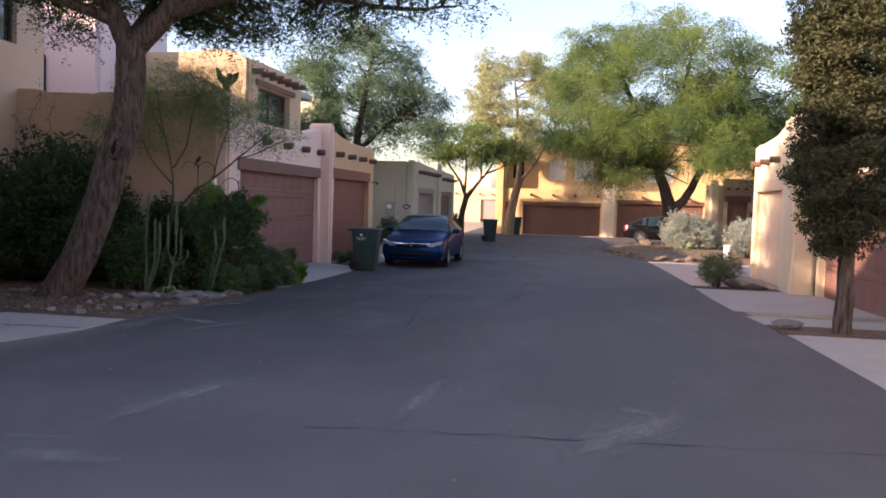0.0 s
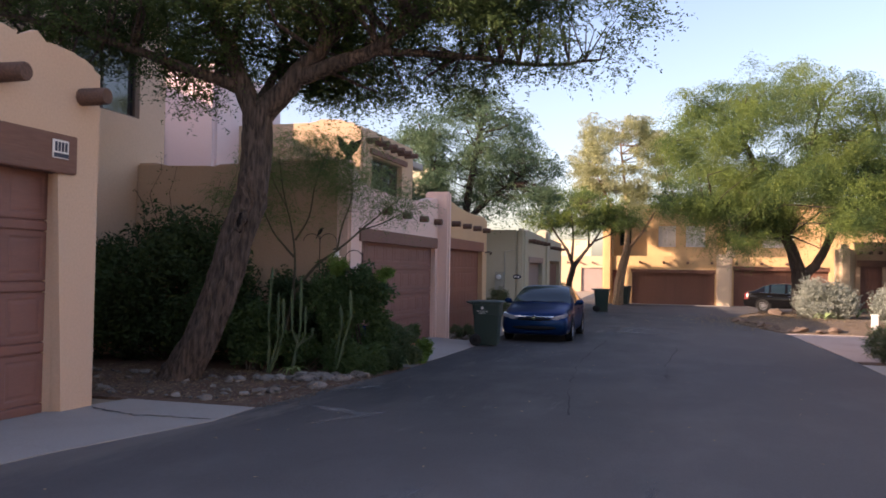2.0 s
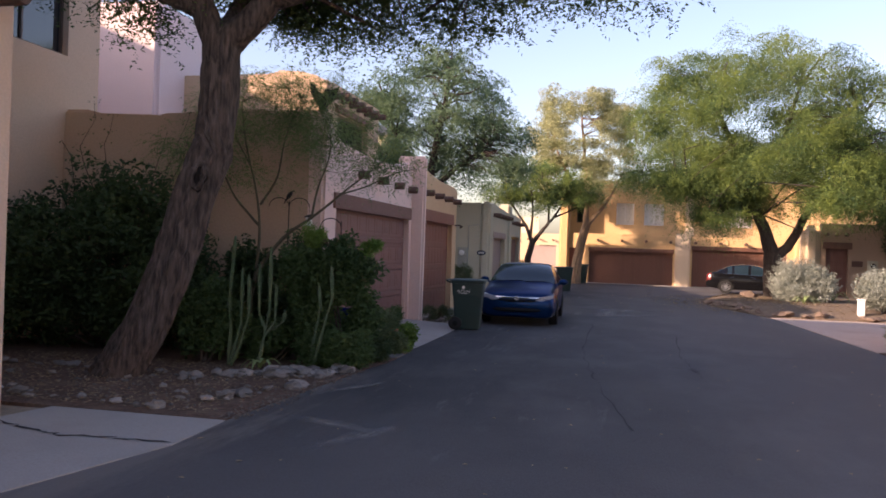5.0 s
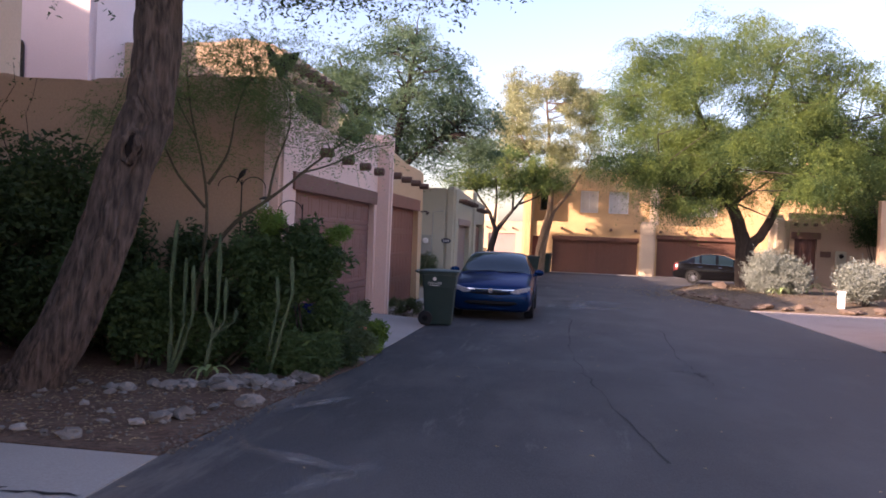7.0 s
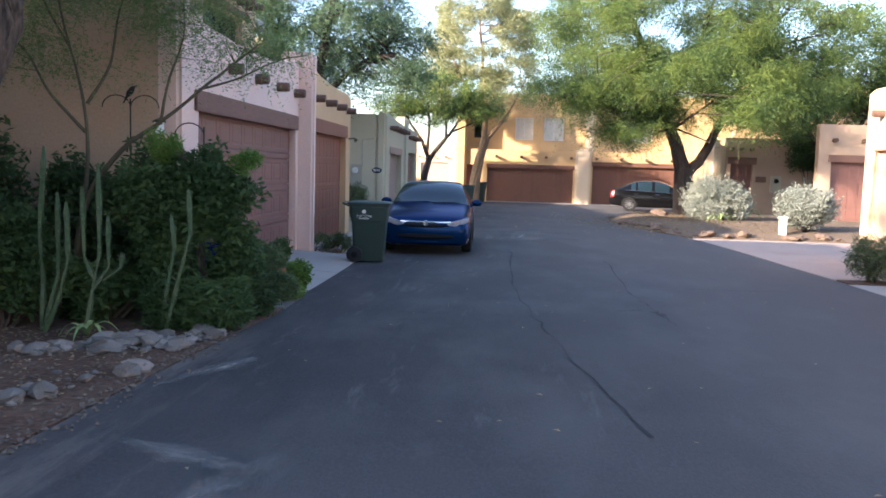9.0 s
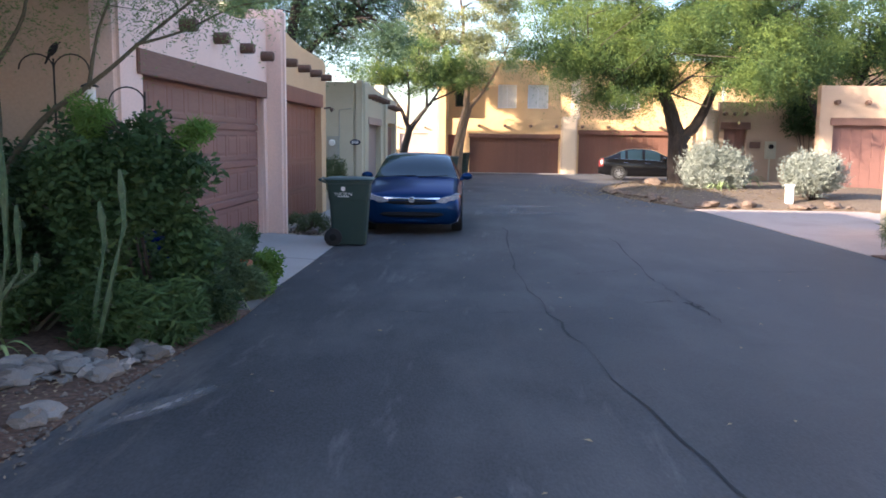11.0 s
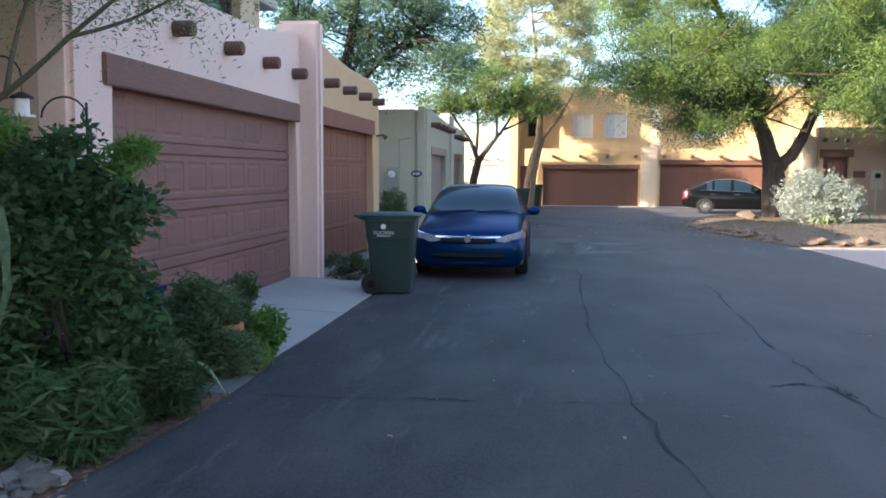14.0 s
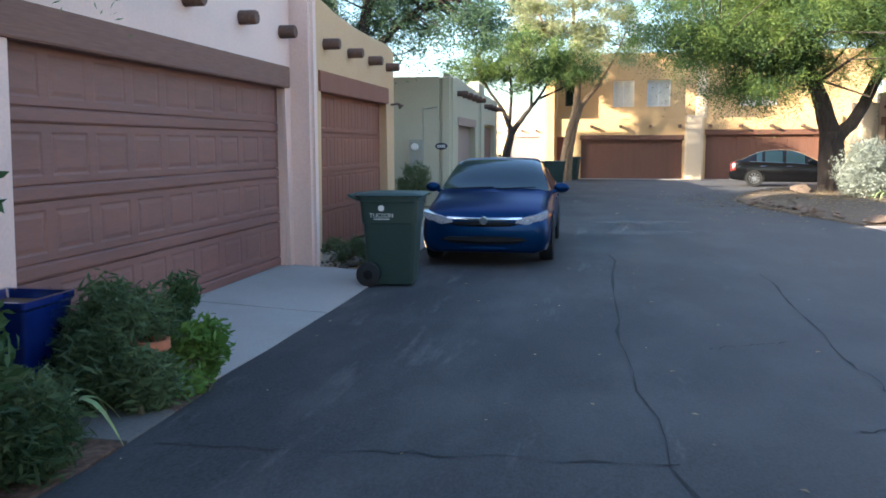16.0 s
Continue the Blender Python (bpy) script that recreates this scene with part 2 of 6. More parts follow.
def tube(bm, pts, radii, n=8, cap=True, rough=0.0):
    """A round bar through points."""
    rings, up = [], Vector((0.13, 0.31, 0.94))
    for i, p in enumerate(pts):
        a, b = Vector(pts[max(0, i - 1)]), Vector(pts[min(len(pts) - 1, i + 1)])
        d = (b - a).normalized()
        s = d.cross(up)
        s = s.normalized() if s.length > 1e-3 else d.orthogonal().normalized()
        t = d.cross(s)
        ring = []
        for k in range(n):
            r = radii[i] * (1 + (random.uniform(-rough, rough) if rough else 0))
            ring.append(bm.verts.new(Vector(p) + (s * math.cos(k * math.tau / n) + t * math.sin(k * math.tau / n)) * r))
        rings.append(ring)
    for r0, r1 in zip(rings, rings[1:]):
        for k in range(n):
            bm.faces.new((r0[k], r0[(k + 1) % n], r1[(k + 1) % n], r1[k]))
    if cap:
        bm.faces.new(rings[0][::-1]), bm.faces.new(rings[-1])


def ground_z(y):
    """The lane's fall along its length."""
    pts = ((-80, 0.34), (-22, 0.24), (-12, 0.08), (-9, 0.03), (-4, -0.07), (2, -0.09), (60, -0.10), (200, -0.1))
    for (a, za), (b, zb) in zip(pts, pts[1:]):
        if y <= b:
            s = min(1, max(0, (y - a) / (b - a)))
            return za + (zb - za) * s
    return -0.1


def sheet(bm, outline, lift, step=1.0, thick=0.0):
    """A flat piece of paving with a straight or curved outline, cut in strips that follow the lane's fall."""
    vs = [bm.verts.new((x, y, 0)) for x, y in outline]
    bm.faces.new(vs)
    y0, y1 = min(p[1] for p in outline), max(p[1] for p in outline)
    y = math.floor(y0) + step
    while y < y1:
        bmesh.ops.bisect_plane(bm, geom=bm.verts[:] + bm.edges[:] + bm.faces[:], plane_co=(0, y, 0), plane_no=(0, 1, 0))
        y += step
    if thick:
        r = bmesh.ops.extrude_face_region(bm, geom=bm.faces[:])
        for v in r["geom"]:
            if isinstance(v, bmesh.types.BMVert):
                v.co.z -= thick
    for v in bm.verts:
        v.co.z += ground_z(v.co.y) + lift


# ---------------------------------------------------------------- ground
bm = bmesh.new()
xs = [-1500, -300, -80, -30, -12, -4, 0, 4, 8, 12, 16, 24, 40, 90, 300, 1500]
ys = [-1500, -300, -80, -40, -22, -17, -12, -9, -6.5, -4, -1, 2, 10, 20, 35, 60, 120, 300, 1500]
grid = [[bm.verts.new((x, y, ground_z(y) - 0.03)) for x in xs] for y in ys]
for r0, r1 in zip(grid, grid[1:]):
    for i in range(len(xs) - 1):
        bm.faces.new((r0[i], r0[i + 1], r1[i + 1], r1[i]))
solo("ground", bm, M_GROUND, "dry sandy desert ground around the houses", "ground", kind="structure")

bm = bmesh.new()
sheet(bm, [(-1.2, -70), (9.9, -70), (9.9, -8), (9.55, 0), (9.2, 7.6), (8.7, 9.5), (8.0, 12.5), (7.8, 15.5), (8.4, 18.5), (10, 20.5), (14, 21.3), (26, 21.3), (26, 30.2), (1.6, 30.2),
           (1.4, 62), (-1.8, 62), (-0.2, 26), (0.3, 12), (1.1, 6.3), (1.16, 2.0), (1.26, -4.6), (1.40, -5.2), (1.45, -6.5), (1.38, -7.8), (1.32, -9.6), (1.27, -11.4), (0.95, -14.5), (0.65, -18), (-1.0, -26)], 0.0, 2.0)
solo("road", bm, M_ASPHALT, "dark worn asphalt lane between two rows of garages", "road", kind="structure")


# ---------------------------------------------------------------- houses
def garage_wall(parent, x, thick, y0, y1, d0, d1, dh, top, material, name="garage_wall", bev=0.05, base=-0.3, label=""):
    """A wall along y with a door opening; top: outline of the parapet from y1 back to y0; it faces the side towards which thick is negative."""
    bm = bmesh.new()
    prism(bm, [(y0, base), (d0, base), (d0, dh), (d1, dh), (d1, base), (y1, base)] + top, "x", x - thick, x)
    bevel(bm, bev, 3)
    return part(name, bm, material, parent, label)


def sectional_door(parent, x, out, y0, y1, z0, z1, rows, cols, material, label, band=0.12):
    """A roll-up door in sections, each a plain rail under a row of raised fields; out: +1 if it faces +x."""
    bm = bmesh.new()
    box(bm, x - 0.05 * out, x - 0.02 * out, y0 - 0.03, y1 + 0.03, z0, z1 + 0.03)
    door = part("garage_door", bm, material, parent, label)
    h = (z1 - z0) / rows
    back, face = x - 0.02 * out, x + 0.012 * out
    for r in range(rows):
        bm = bmesh.new()
        lo_z, b = z0 + r * h + 0.007, z0 + (r + 1) * h - 0.007
        a = lo_z + band
        us = [y0 + (y1 - y0) * c / cols for c in range(cols + 1)]
        lo, hi = [bm.verts.new((face, u, a)) for u in us], [bm.verts.new((face, u, b)) for u in us]
        bl, bh = [bm.verts.new((back, u, a)) for u in (y0, y1)], [bm.verts.new((back, u, b)) for u in (y0, y1)]
        fields = [bm.faces.new((lo[c], lo[c + 1], hi[c + 1], hi[c])) for c in range(cols)]
        bm.faces.new(lo + bl[::-1]), bm.faces.new(hi + bh[::-1])
        bm.faces.new((lo[0], hi[0], bh[0], bl[0])), bm.faces.new((lo[-1], hi[-1], bh[1], bl[1])), bm.faces.new((bl[0], bl[1], bh[1], bh[0]))
        bmesh.ops.recalc_face_normals(bm, faces=bm.faces)
        for w, d in ((0.055, 0.0), (0.016, -0.007), (0.012, 0.0), (0.03, 0.006)):
            bmesh.ops.inset_individual(bm, faces=fields, thickness=w, depth=d, use_even_offset=True)
        if band:
            p = [(back, lo_z), (face - 0.004 * out, lo_z), (face + 0.004 * out, lo_z + 0.014), (face + 0.004 * out, a - 0.03), (face - 0.012 * out, a - 0.012), (back, a - 0.012)]
            prism(bm, p, "y", y0, y1)
        part("door_section", bm, material, door, smooth=False)
    return door


def board_door(parent, axis, pos, out, a0, a1, z0, z1, n, material, label):
    """A garage door of upright boards on a plane across axis."""
    bm = bmesh.new()
    def slab(p, q, c, d, e, f):
        box(bm, min(p, q), max(p, q), c, d, e, f) if axis == "x" else box(bm, c, d, min(p, q), max(p, q), e, f)
    slab(pos - 0.05 * out, pos - 0.02 * out, a0 - 0.02, a1 + 0.02, z0, z1 + 0.02)
    door = part("garage_door", bm, material, parent, label)
    w = (a1 - a0) / n
    for i in range(n):
        bm = bmesh.new()
        slab(pos - 0.02 * out, pos + 0.012 * out, a0 + i * w + 0.004, a0 + (i + 1) * w - 0.004, z0, z1)
        part("board", bm, material, door, smooth=False)
    return door


def viga(parent, p, d, length=0.24, r=0.08):
    """The round end of a roof beam."""
    bm = bmesh.new()
    p, d = Vector(p), Vector(d)
    tube(bm, [p - d * 0.15, p + d * (length - 0.015), p + d * length], [r, r * 0.97, r * 0.86], 12, rough=0.03)
    part("viga", bm, M_VIGA, parent)


def beam(parent, x0, x1, y0, y1, z0, z1, material=None, name="lintel"):
    bm = bmesh.new()
    box(bm, x0, x1, y0, y1, z0, z1)
    part(name, bevel(bm, 0.012, 2), material or M_BEAM, parent)


def block(parent, x0, x1, y0, y1, z0, z1, material, name="upper_wall", bev=0.07, label=""):
    bm = bmesh.new()
    box(bm, x0, x1, y0, y1, z0, z1)
    return part(name, bevel(bm, bev, 3), material, parent, label)


def holed_wall(parent, axis, a, b, u0, u1, z0, z1, holes, material, name="wall", label=""):
    """A wall between planes a and b across axis, from u0 to u1 and z0 to z1, with rectangular openings (u, u, z, z)."""
    us = sorted({u0, u1, *[h[0] for h in holes], *[h[1] for h in holes]})
    zs = sorted({z0, z1, *[h[2] for h in holes], *[h[3] for h in holes]})
    bm = bmesh.new()
    for p, q in zip(us, us[1:]):
        for r, s in zip(zs, zs[1:]):
            if not any(h[0] <= p and q <= h[1] and h[2] <= r and s <= h[3] for h in holes):
                box(bm, a, b, p, q, r, s) if axis == "x" else box(bm, p, q, a, b, r, s)
    bmesh.ops.remove_doubles(bm, verts=bm.verts, dist=1e-4)
    bm.verts.index_update()
    seen = {}
    for f in bm.faces:
        seen.setdefault(frozenset(v.index for v in f.verts), []).append(f)
    bmesh.ops.delete(bm, geom=[f for fs in seen.values() if len(fs) > 1 for f in fs], context="FACES_ONLY")
    return part(name, bm, material, parent, label, smooth=False)


def window(parent, axis, pos, out, a0, a1, z0, z1, panes=2, blind=False):
    """A framed window set back in an opening; pos: the plane of its glass."""
    bm = bmesh.new()
    def slab(d0, d1, c, d, e, f):
        p, q = sorted((pos + d0 * out, pos + d1 * out))
        box(bm, p, q, c, d, e, f) if axis == "x" else box(bm, c, d, p, q, e, f)
    t = 0.05
    for c, d, e, f in ((a0, a1, z0, z0 + t), (a0, a1, z1 - t, z1), (a0, a0 + t, z0 + t, z1 - t), (a1 - t, a1, z0 + t, z1 - t)):
        slab(-0.03, 0.04, c, d, e, f)
    for i in range(1, panes):
        u = a0 + (a1 - a0) * i / panes
        slab(-0.03, 0.035, u - 0.02, u + 0.02, z0 + t, z1 - t)
    win = part("window", bm, M_WHITE if blind else M_FRAME, parent, smooth=False)
    for i in range(panes):
        bm = bmesh.new()
        u, v = a0 + (a1 - a0) * i / panes, a0 + (a1 - a0) * (i + 1) / panes
        slab(-0.008, 0.0, u + 0.02, v - 0.02, z0 + t, z1 - t)
        part("pane", bm, M_CURTAIN if blind else M_GLASS_DARK, win, smooth=False)


# pink garage with the tan upper storey
hA = thing("townhouse", "pink stucco garage of a two-storey adobe townhouse", "house", (-0.3, -2.5, 0), "townhouses along the lane")
garage_wall(hA, 0.0, 0.32, -5.62, 0.30, -5.05, 0.10, 2.52, [(0.30, 3.56), (0.02, 3.53), (-0.25, 3.48), (-0.6, 3.42), (-1.0, 3.37), (-1.5, 3.33), (-3.0, 3.30), (-4.8, 3.32), (-5.1, 3.42), (-5.35, 3.62), (-5.62, 3.80)], M_PINK, label="pale pink stucco")
sectional_door(hA, -0.14, 1, -5.05, 0.10, 0.0, 2.27, 4, 9, M_DOOR, "brown sectional garage door with raised panels")
beam(hA, -0.10, 0.035, -5.16, 0.16, 2.25, 2.515)
bm = bmesh.new()
box(bm, -0.36, 0.30, 0.25, 0.46, -0.3, 3.72)
part("pier", bevel(bm, 0.05, 3), M_PINK, hA)
for y in (-0.05, -1.24, -2.5, -3.8):
    viga(hA, (0, y, 2.92), (1, 0, 0), 0.2)
bm = bmesh.new()
prism(bm, [(-9.0, -0.3), (-0.02, -0.3), (-0.02, 3.80), (-0.9, 3.80), (-1.1, 3.76), (-2.9, 3.74), (-3.1, 3.66), (-4.0, 3.68), (-4.25, 3.80), (-9.0, 3.80)], "y", -5.60, -5.30)
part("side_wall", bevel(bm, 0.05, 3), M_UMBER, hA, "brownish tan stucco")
block(hA, -9, -0.34, -5.28, 6.0, 3.1, 3.4, M_ROOF, "roof", 0.02)
block(hA, -9, -8.7, -5.28, 6.0, -0.3, 3.1, M_TAN, "back_wall", 0.02)
# upper storey
bm = bmesh.new()
prism(bm, [(-8, 3.3), (-2.0, 3.3), (-2.0, 5.42), (-2.35, 5.48), (-2.6, 5.62), (-3.3, 5.66), (-3.5, 5.5), (-4.6, 5.55), (-8, 5.55)], "y", 0.0, 0.3)
part("upper_wall", bevel(bm, 0.06, 3), M_TAN, hA, "tan stucco")
holed_wall(hA, "x", -2.3, -2.002, 0.3, 4.2, 3.3, 5.42, [(0.7, 3.2, 3.75, 4.75)], M_TAN, "upper_wall")
window(hA, "x", -2.2, 1, 0.7, 3.2, 3.75, 4.75, 2)
beam(hA, -2.2, -1.93, 0.5, 3.5, 4.78, 4.93)
for i in range(6):
    viga(hA, (-2.0, 0.35 + 0.62 * i, 5.1), (1, 0, 0), 0.4, 0.08)
holed_wall(hA, "x", -3.2, -2.9, 4.2, 6.2, 3.3, 5.0, [(4.5, 5.9, 3.5, 4.7)], M_TAN, "upper_wall")
window(hA, "x", -3.08, 1, 4.5, 5.9, 3.5, 4.7, 1)
block(hA, -8, -2.3, 0.3, 6.2, 5.0, 5.2, M_ROOF, "roof", 0.02)
block(hA, -9.5, -5.62, -1.2, 2.5, 3.4, 7.0, M_PALEPINK, "tower", 0.1, "very pale pink stucco")
bm = bmesh.new()
prism(bm, [(-7.5, 4.1), (-7.12, 4.1)] + [(-7.31 + 0.19 * math.cos(k * math.pi / 10), 5.15 + 0.19 * math.sin(k * math.pi / 10)) for k in range(11)], "y", -1.24, -1.15)
part("window", bm, M_GLASS_DARK, hA, "narrow arched dark window", smooth=False)

# orange garage
hB = thing("townhouse", "orange stucco garage with protruding wooden beam ends", "house", (-0.3, 4, 0), "townhouses along the lane")
garage_wall(hB, -0.04, 0.3, 0.48, 6.05, 1.55, 5.45, 2.60, [(6.05, 3.30), (5.8, 3.42), (3.4, 3.42), (2.3, 3.50), (1.42, 3.62), (0.48, 3.66)], M_ORANGE, label="orange stucco")
sectional_door(hB, -0.2, 1, 1.55, 5.45, -0.05, 2.32, 4, 10, M_DOOR_RED, "russet sectional garage door with raised panels", 0.0)
beam(hB, -0.14, -0.01, 1.48, 5.5, 2.30, 2.595, M_DOOR_RED)
for i in range(4):
    viga(hB, (-0.04, 1.77 + 1.23 * i, 2.98), (1, 0, 0))
viga(hB, (-0.2, 6.0, 2.95), (0, 1, 0), 0.3)
holed_wall(hB, "y", 5.75, 6.05, -9, -0.342, -0.3, 3.3, [], M_ORANGE, "end_wall")
# hidden back rooms, added to keep sun off the next end wall
block(hB, -9, -4.8, 6.3, 11.5, 2.9, 5.3, M_ORANGE, "upper_wall", 0.08)
block(hB, -9, -4.8, 6.06, 11.5, -0.3, 2.9, M_ORANGE, "wall", 0.02)
bm = bmesh.new()
tube(bm, [(-0.04, 5.75, 2.3), (0.1, 5.78, 2.32), (0.16, 5.8, 2.25)], [0.02, 0.025, 0.06], 8)
part("lamp", bm, M_FRAME, hB, "small dark outdoor lamp")

# sand-coloured house with the meter
hC = thing("townhouse", "sand-green stucco house with electric meter on its end wall", "house", (-0.3, 14, 0), "townhouses along the lane")
holed_wall(hC, "y", 12.45, 12.75, -9, -0.35, -0.3, 3.36, [], M_OLIVE, "end_wall")
garage_wall(hC, 0.02, 0.37, 12.45, 17.6, 13.35, 16.9, 2.3, [(17.6, 3.3), (13.1, 3.3), (12.9, 3.42), (12.45, 3.42)], M_OLIVE, bev=0.09, label="sand-green stucco")
board_door(hC, "x", -0.18, 1, 13.35, 16.9, -0.1, 2.1, 1, M_DOOR_GREY, "taupe garage door")
beam(hC, -0.12, 0.04, 13.3, 16.95, 2.08, 2.32, M_DOOR_GREY)
for i in range(5):
    viga(hC, (0.02, 13.3 + 0.95 * i, 2.95), (1, 0, 0), 0.3, 0.08)
block(hC, -0.38, 0.1, 17.6, 18.5, -0.3, 3.6, M_OLIVE, "pier", 0.08)
garage_wall(hC, 0.0, 0.3, 18.5, 23, 18.9, 22.3, 2.3, [(23, 3.2), (18.5, 3.3)], M_OLIVE, label="sand-green stucco")
board_door(hC, "x", -0.18, 1, 18.9, 22.3, -0.1, 2.1, 1, M_BEAM, "dark garage door")
for i in range(4):
    viga(hC, (0.0, 19.2 + 1.0 * i, 2.85), (1, 0, 0), 0.3, 0.08)
holed_wall(hC, "y", 22.7, 23, -9, -0.302, -0.3, 3.2, [], M_OLIVE, "end_wall")
block(hC, -9, -0.4, 12.8, 22.7, 2.9, 3.1, M_ROOF, "roof", 0.02)

# unseen storey, sized to shade the end house
block(hC, -11, -6, 13.5, 22.5, 3.1, 5.3, M_OLIVE, "upper_wall", 0.1)
# hidden block added to cast a flat-topped shadow on the end house
block(hC, -9.2, -6.2, 21.3, 22.5, 5.3, 7.2, M_OLIVE, "shade_block", 0.1)

# near garage with the house number
h1 = thing("townhouse", "peach stucco garage with brown door and wooden lintel", "house", (-0.8, -15, 0), "townhouses along the lane")
garage_wall(h1, -0.46, 0.4, -19.2, -12.06, -18.0, -12.72, 3.12, [(-12.06, 3.96), (-12.4, 4.08), (-12.95, 4.10), (-13.15, 4.05), (-13.4, 4.12), (-19.2, 4.14)], M_PEACH, bev=0.09, label="peach stucco")
sectional_door(h1, -0.66, 1, -18.0, -12.72, 0.08, 2.72, 4, 9, M_DOOR, "dark brown sectional garage door")
beam(h1, -0.60, -0.41, -18.1, -12.55, 2.69, 3.11)
for i in range(5):
    viga(h1, (-0.46, -12.45 - 1.2 * i, 3.58), (1, 0, 0), 0.34, 0.1)
holed_wall(h1, "y", -12.36, -12.08, -9, -0.862, -0.3, 3.6, [], M_PEACH, "end_wall")
block(h1, -9, -0.88, -19.2, -12.4, 3.2, 3.4, M_ROOF, "roof", 0.02)
holed_wall(h1, "y", -19.2, -18.9, -9, -0.862, -0.3, 3.8, [], M_PEACH, "end_wall")
holed_wall(h1, "x", -5.0, -4.7, -18.8, -5.02, 3.42, 7.2, [(-7.6, -5.6, 4.7, 6.1)], M_PEACH, "upper_wall")
window(h1, "x", -4.85, 1, -7.6, -5.6, 4.7, 6.1, 2)
holed_wall(h1, "x", -5.0, -4.7, -12.06, -5.62, -0.3, 3.42, [], M_PEACH, "garden_wall")
holed_wall(h1, "y", -5.02, -4.72, -12, -4.7, 3.81, 7.2, [], M_PEACH, "upper_wall")
block(h1, -12, -5.0, -18.8, -5.02, 6.6, 6.8, M_ROOF, "roof", 0.02)

# unseen rows behind the camera; h0 is added and raised to block the sun
h0 = thing("townhouse", "unseen peach stucco block that keeps sun off the lane", "house", (-1, -30, 0), "townhouses along the lane")
block(h0, -12, -1.2, -48, -19.4, -0.3, 3.9, M_PEACH, "garage_wall", 0.1)
block(h0, -12, -4.7, -48, -18.82, 3.9, 9.4, M_PEACH, "upper_wall", 0.1)
h9 = thing("townhouse", "cream stucco townhouse further back across the lane", "house", (14, -26, 0), "townhouses along the lane")
block(h9, 14.2, 24, -48, -10, -0.3, 3.8, M_CREAM, "garage_wall", 0.1)

# unseen block that takes the sun patch off the pale pink tower
hN = thing("townhouse", "unseen stucco block added to shade the pale tower", "house", (-19, -4, 0), "townhouses along the lane")
block(hN, -24, -14.5, -14, 6, -0.3, 9.6, M_PEACH, "wall", 0.1)

# garages across the lane
hD = thing("townhouse", "cream stucco garages in low sunlight", "house", (12.2, 2, 0), "townhouses along the lane")
garage_wall(hD, 12.35, 0.35, 0.2, 4.3, 0.75, 3.9, 2.55, [(4.3, 3.50), (4.0, 3.56), (3.2, 3.52), (1.6, 3.60), (0.6, 3.80), (0.2, 3.86)], M_CREAM, label="cream stucco")
board_door(hD, "x", 12.15, -1, 0.75, 3.9, -0.1, 2.28, 1, M_PEACH, "plain peach-painted garage door")
beam(hD, 11.97, 12.1, 0.7, 3.95, 2.26, 2.54, M_PEACH)
for i in range(3):
    viga(hD, (12.0, 1.2 + 1.15 * i, 3.0), (-1, 0, 0))
block(hD, 11.86, 12.4, -0.95, 0.2, -0.3, 3.9, M_CREAM, "pier", 0.08)
garage_wall(hD, 12.75, 0.35, -7.2, -0.95, -6.3, -1.2, 2.5, [(-0.95, 3.7), (-7.2, 3.7)], M_CREAM, label="cream stucco")
sectional_door(hD, 12.55, -1, -6.3, -1.2, -0.05, 2.25, 4, 8, M_DOOR, "brown sectional garage door")
beam(hD, 12.36, 12.5, -6.4, -1.1, 2.23, 2.495)
holed_wall(hD, "y", 4.0, 4.3, 12.352, 20, -0.3, 3.4, [], M_CREAM, "end_wall")
block(hD, 12.76, 20, -7.2, 4.0, 3.0, 3.2, M_ROOF, "roof", 0.02)
hD.location = (11.82, 0.9, 0)

# umber in place of tan puts the shade into the wall colour
hF = thing("townhouse", "shaded tan stucco garage end beyond the silver shrubs", "house", (17, 15.5, 0), "townhouses along the lane")
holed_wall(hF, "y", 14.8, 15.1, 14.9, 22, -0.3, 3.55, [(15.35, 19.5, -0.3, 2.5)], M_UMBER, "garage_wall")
board_door(hF, "y", 15.0, -1, 15.35, 19.5, -0.1, 2.3, 12, M_DOOR, "dark brown garage door")
beam(hF, 15.25, 19.6, 14.76, 14.92, 2.25, 2.5)
for i in range(5):
    viga(hF, (15.4 + 1.0 * i, 14.8, 3.0), (0, -1, 0))

METER_X = 15.9
# darker umber wall stands in for the shade on tan stucco
hE = thing("townhouse", "shaded tan stucco house wall behind the mesquite", "house", (15, 22.5, 0), "townhouses along the lane")
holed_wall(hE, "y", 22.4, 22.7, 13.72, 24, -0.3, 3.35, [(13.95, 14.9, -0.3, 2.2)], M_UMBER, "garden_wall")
# brown boards close the recess, its shade put into their colour
board_door(hE, "y", 22.6, -1, 13.95, 14.9, -0.1, 2.2, 5, M_DOOR, "narrow brown boards standing in for a shaded recess")
beam(hE, 13.8, 15.05, 22.36, 22.45, 2.2, 2.5)
block(hE, 12.9, 13.72, 22.2, 23.0, -0.3, 3.25, M_CREAM, "pier", 0.25)
bm = bmesh.new()
box(bm, METER_X - 0.22, METER_X + 0.22, 22.24, 22.4, 0.98, 1.72)
box(bm, METER_X - 0.03, METER_X + 0.03, 22.32, 22.4, -0.1, 0.98)
meter = part("meter_box", bevel(bm, 0.02), M_OLIVE, hE, "painted metal meter box")
bm = bmesh.new()
tube(bm, [(METER_X, 22.24, 1.5), (METER_X, 22.16, 1.5)], [0.11, 0.09], 14)
part("dial", bm, M_GLASS_DARK, meter)
bm = bmesh.new()
box(bm, METER_X - 0.85, METER_X - 0.4, 22.36, 22.41, 1.42, 1.68)
part("plaque", bevel(bm, 0.015), M_BEAM, hE, "dark plain plaque")
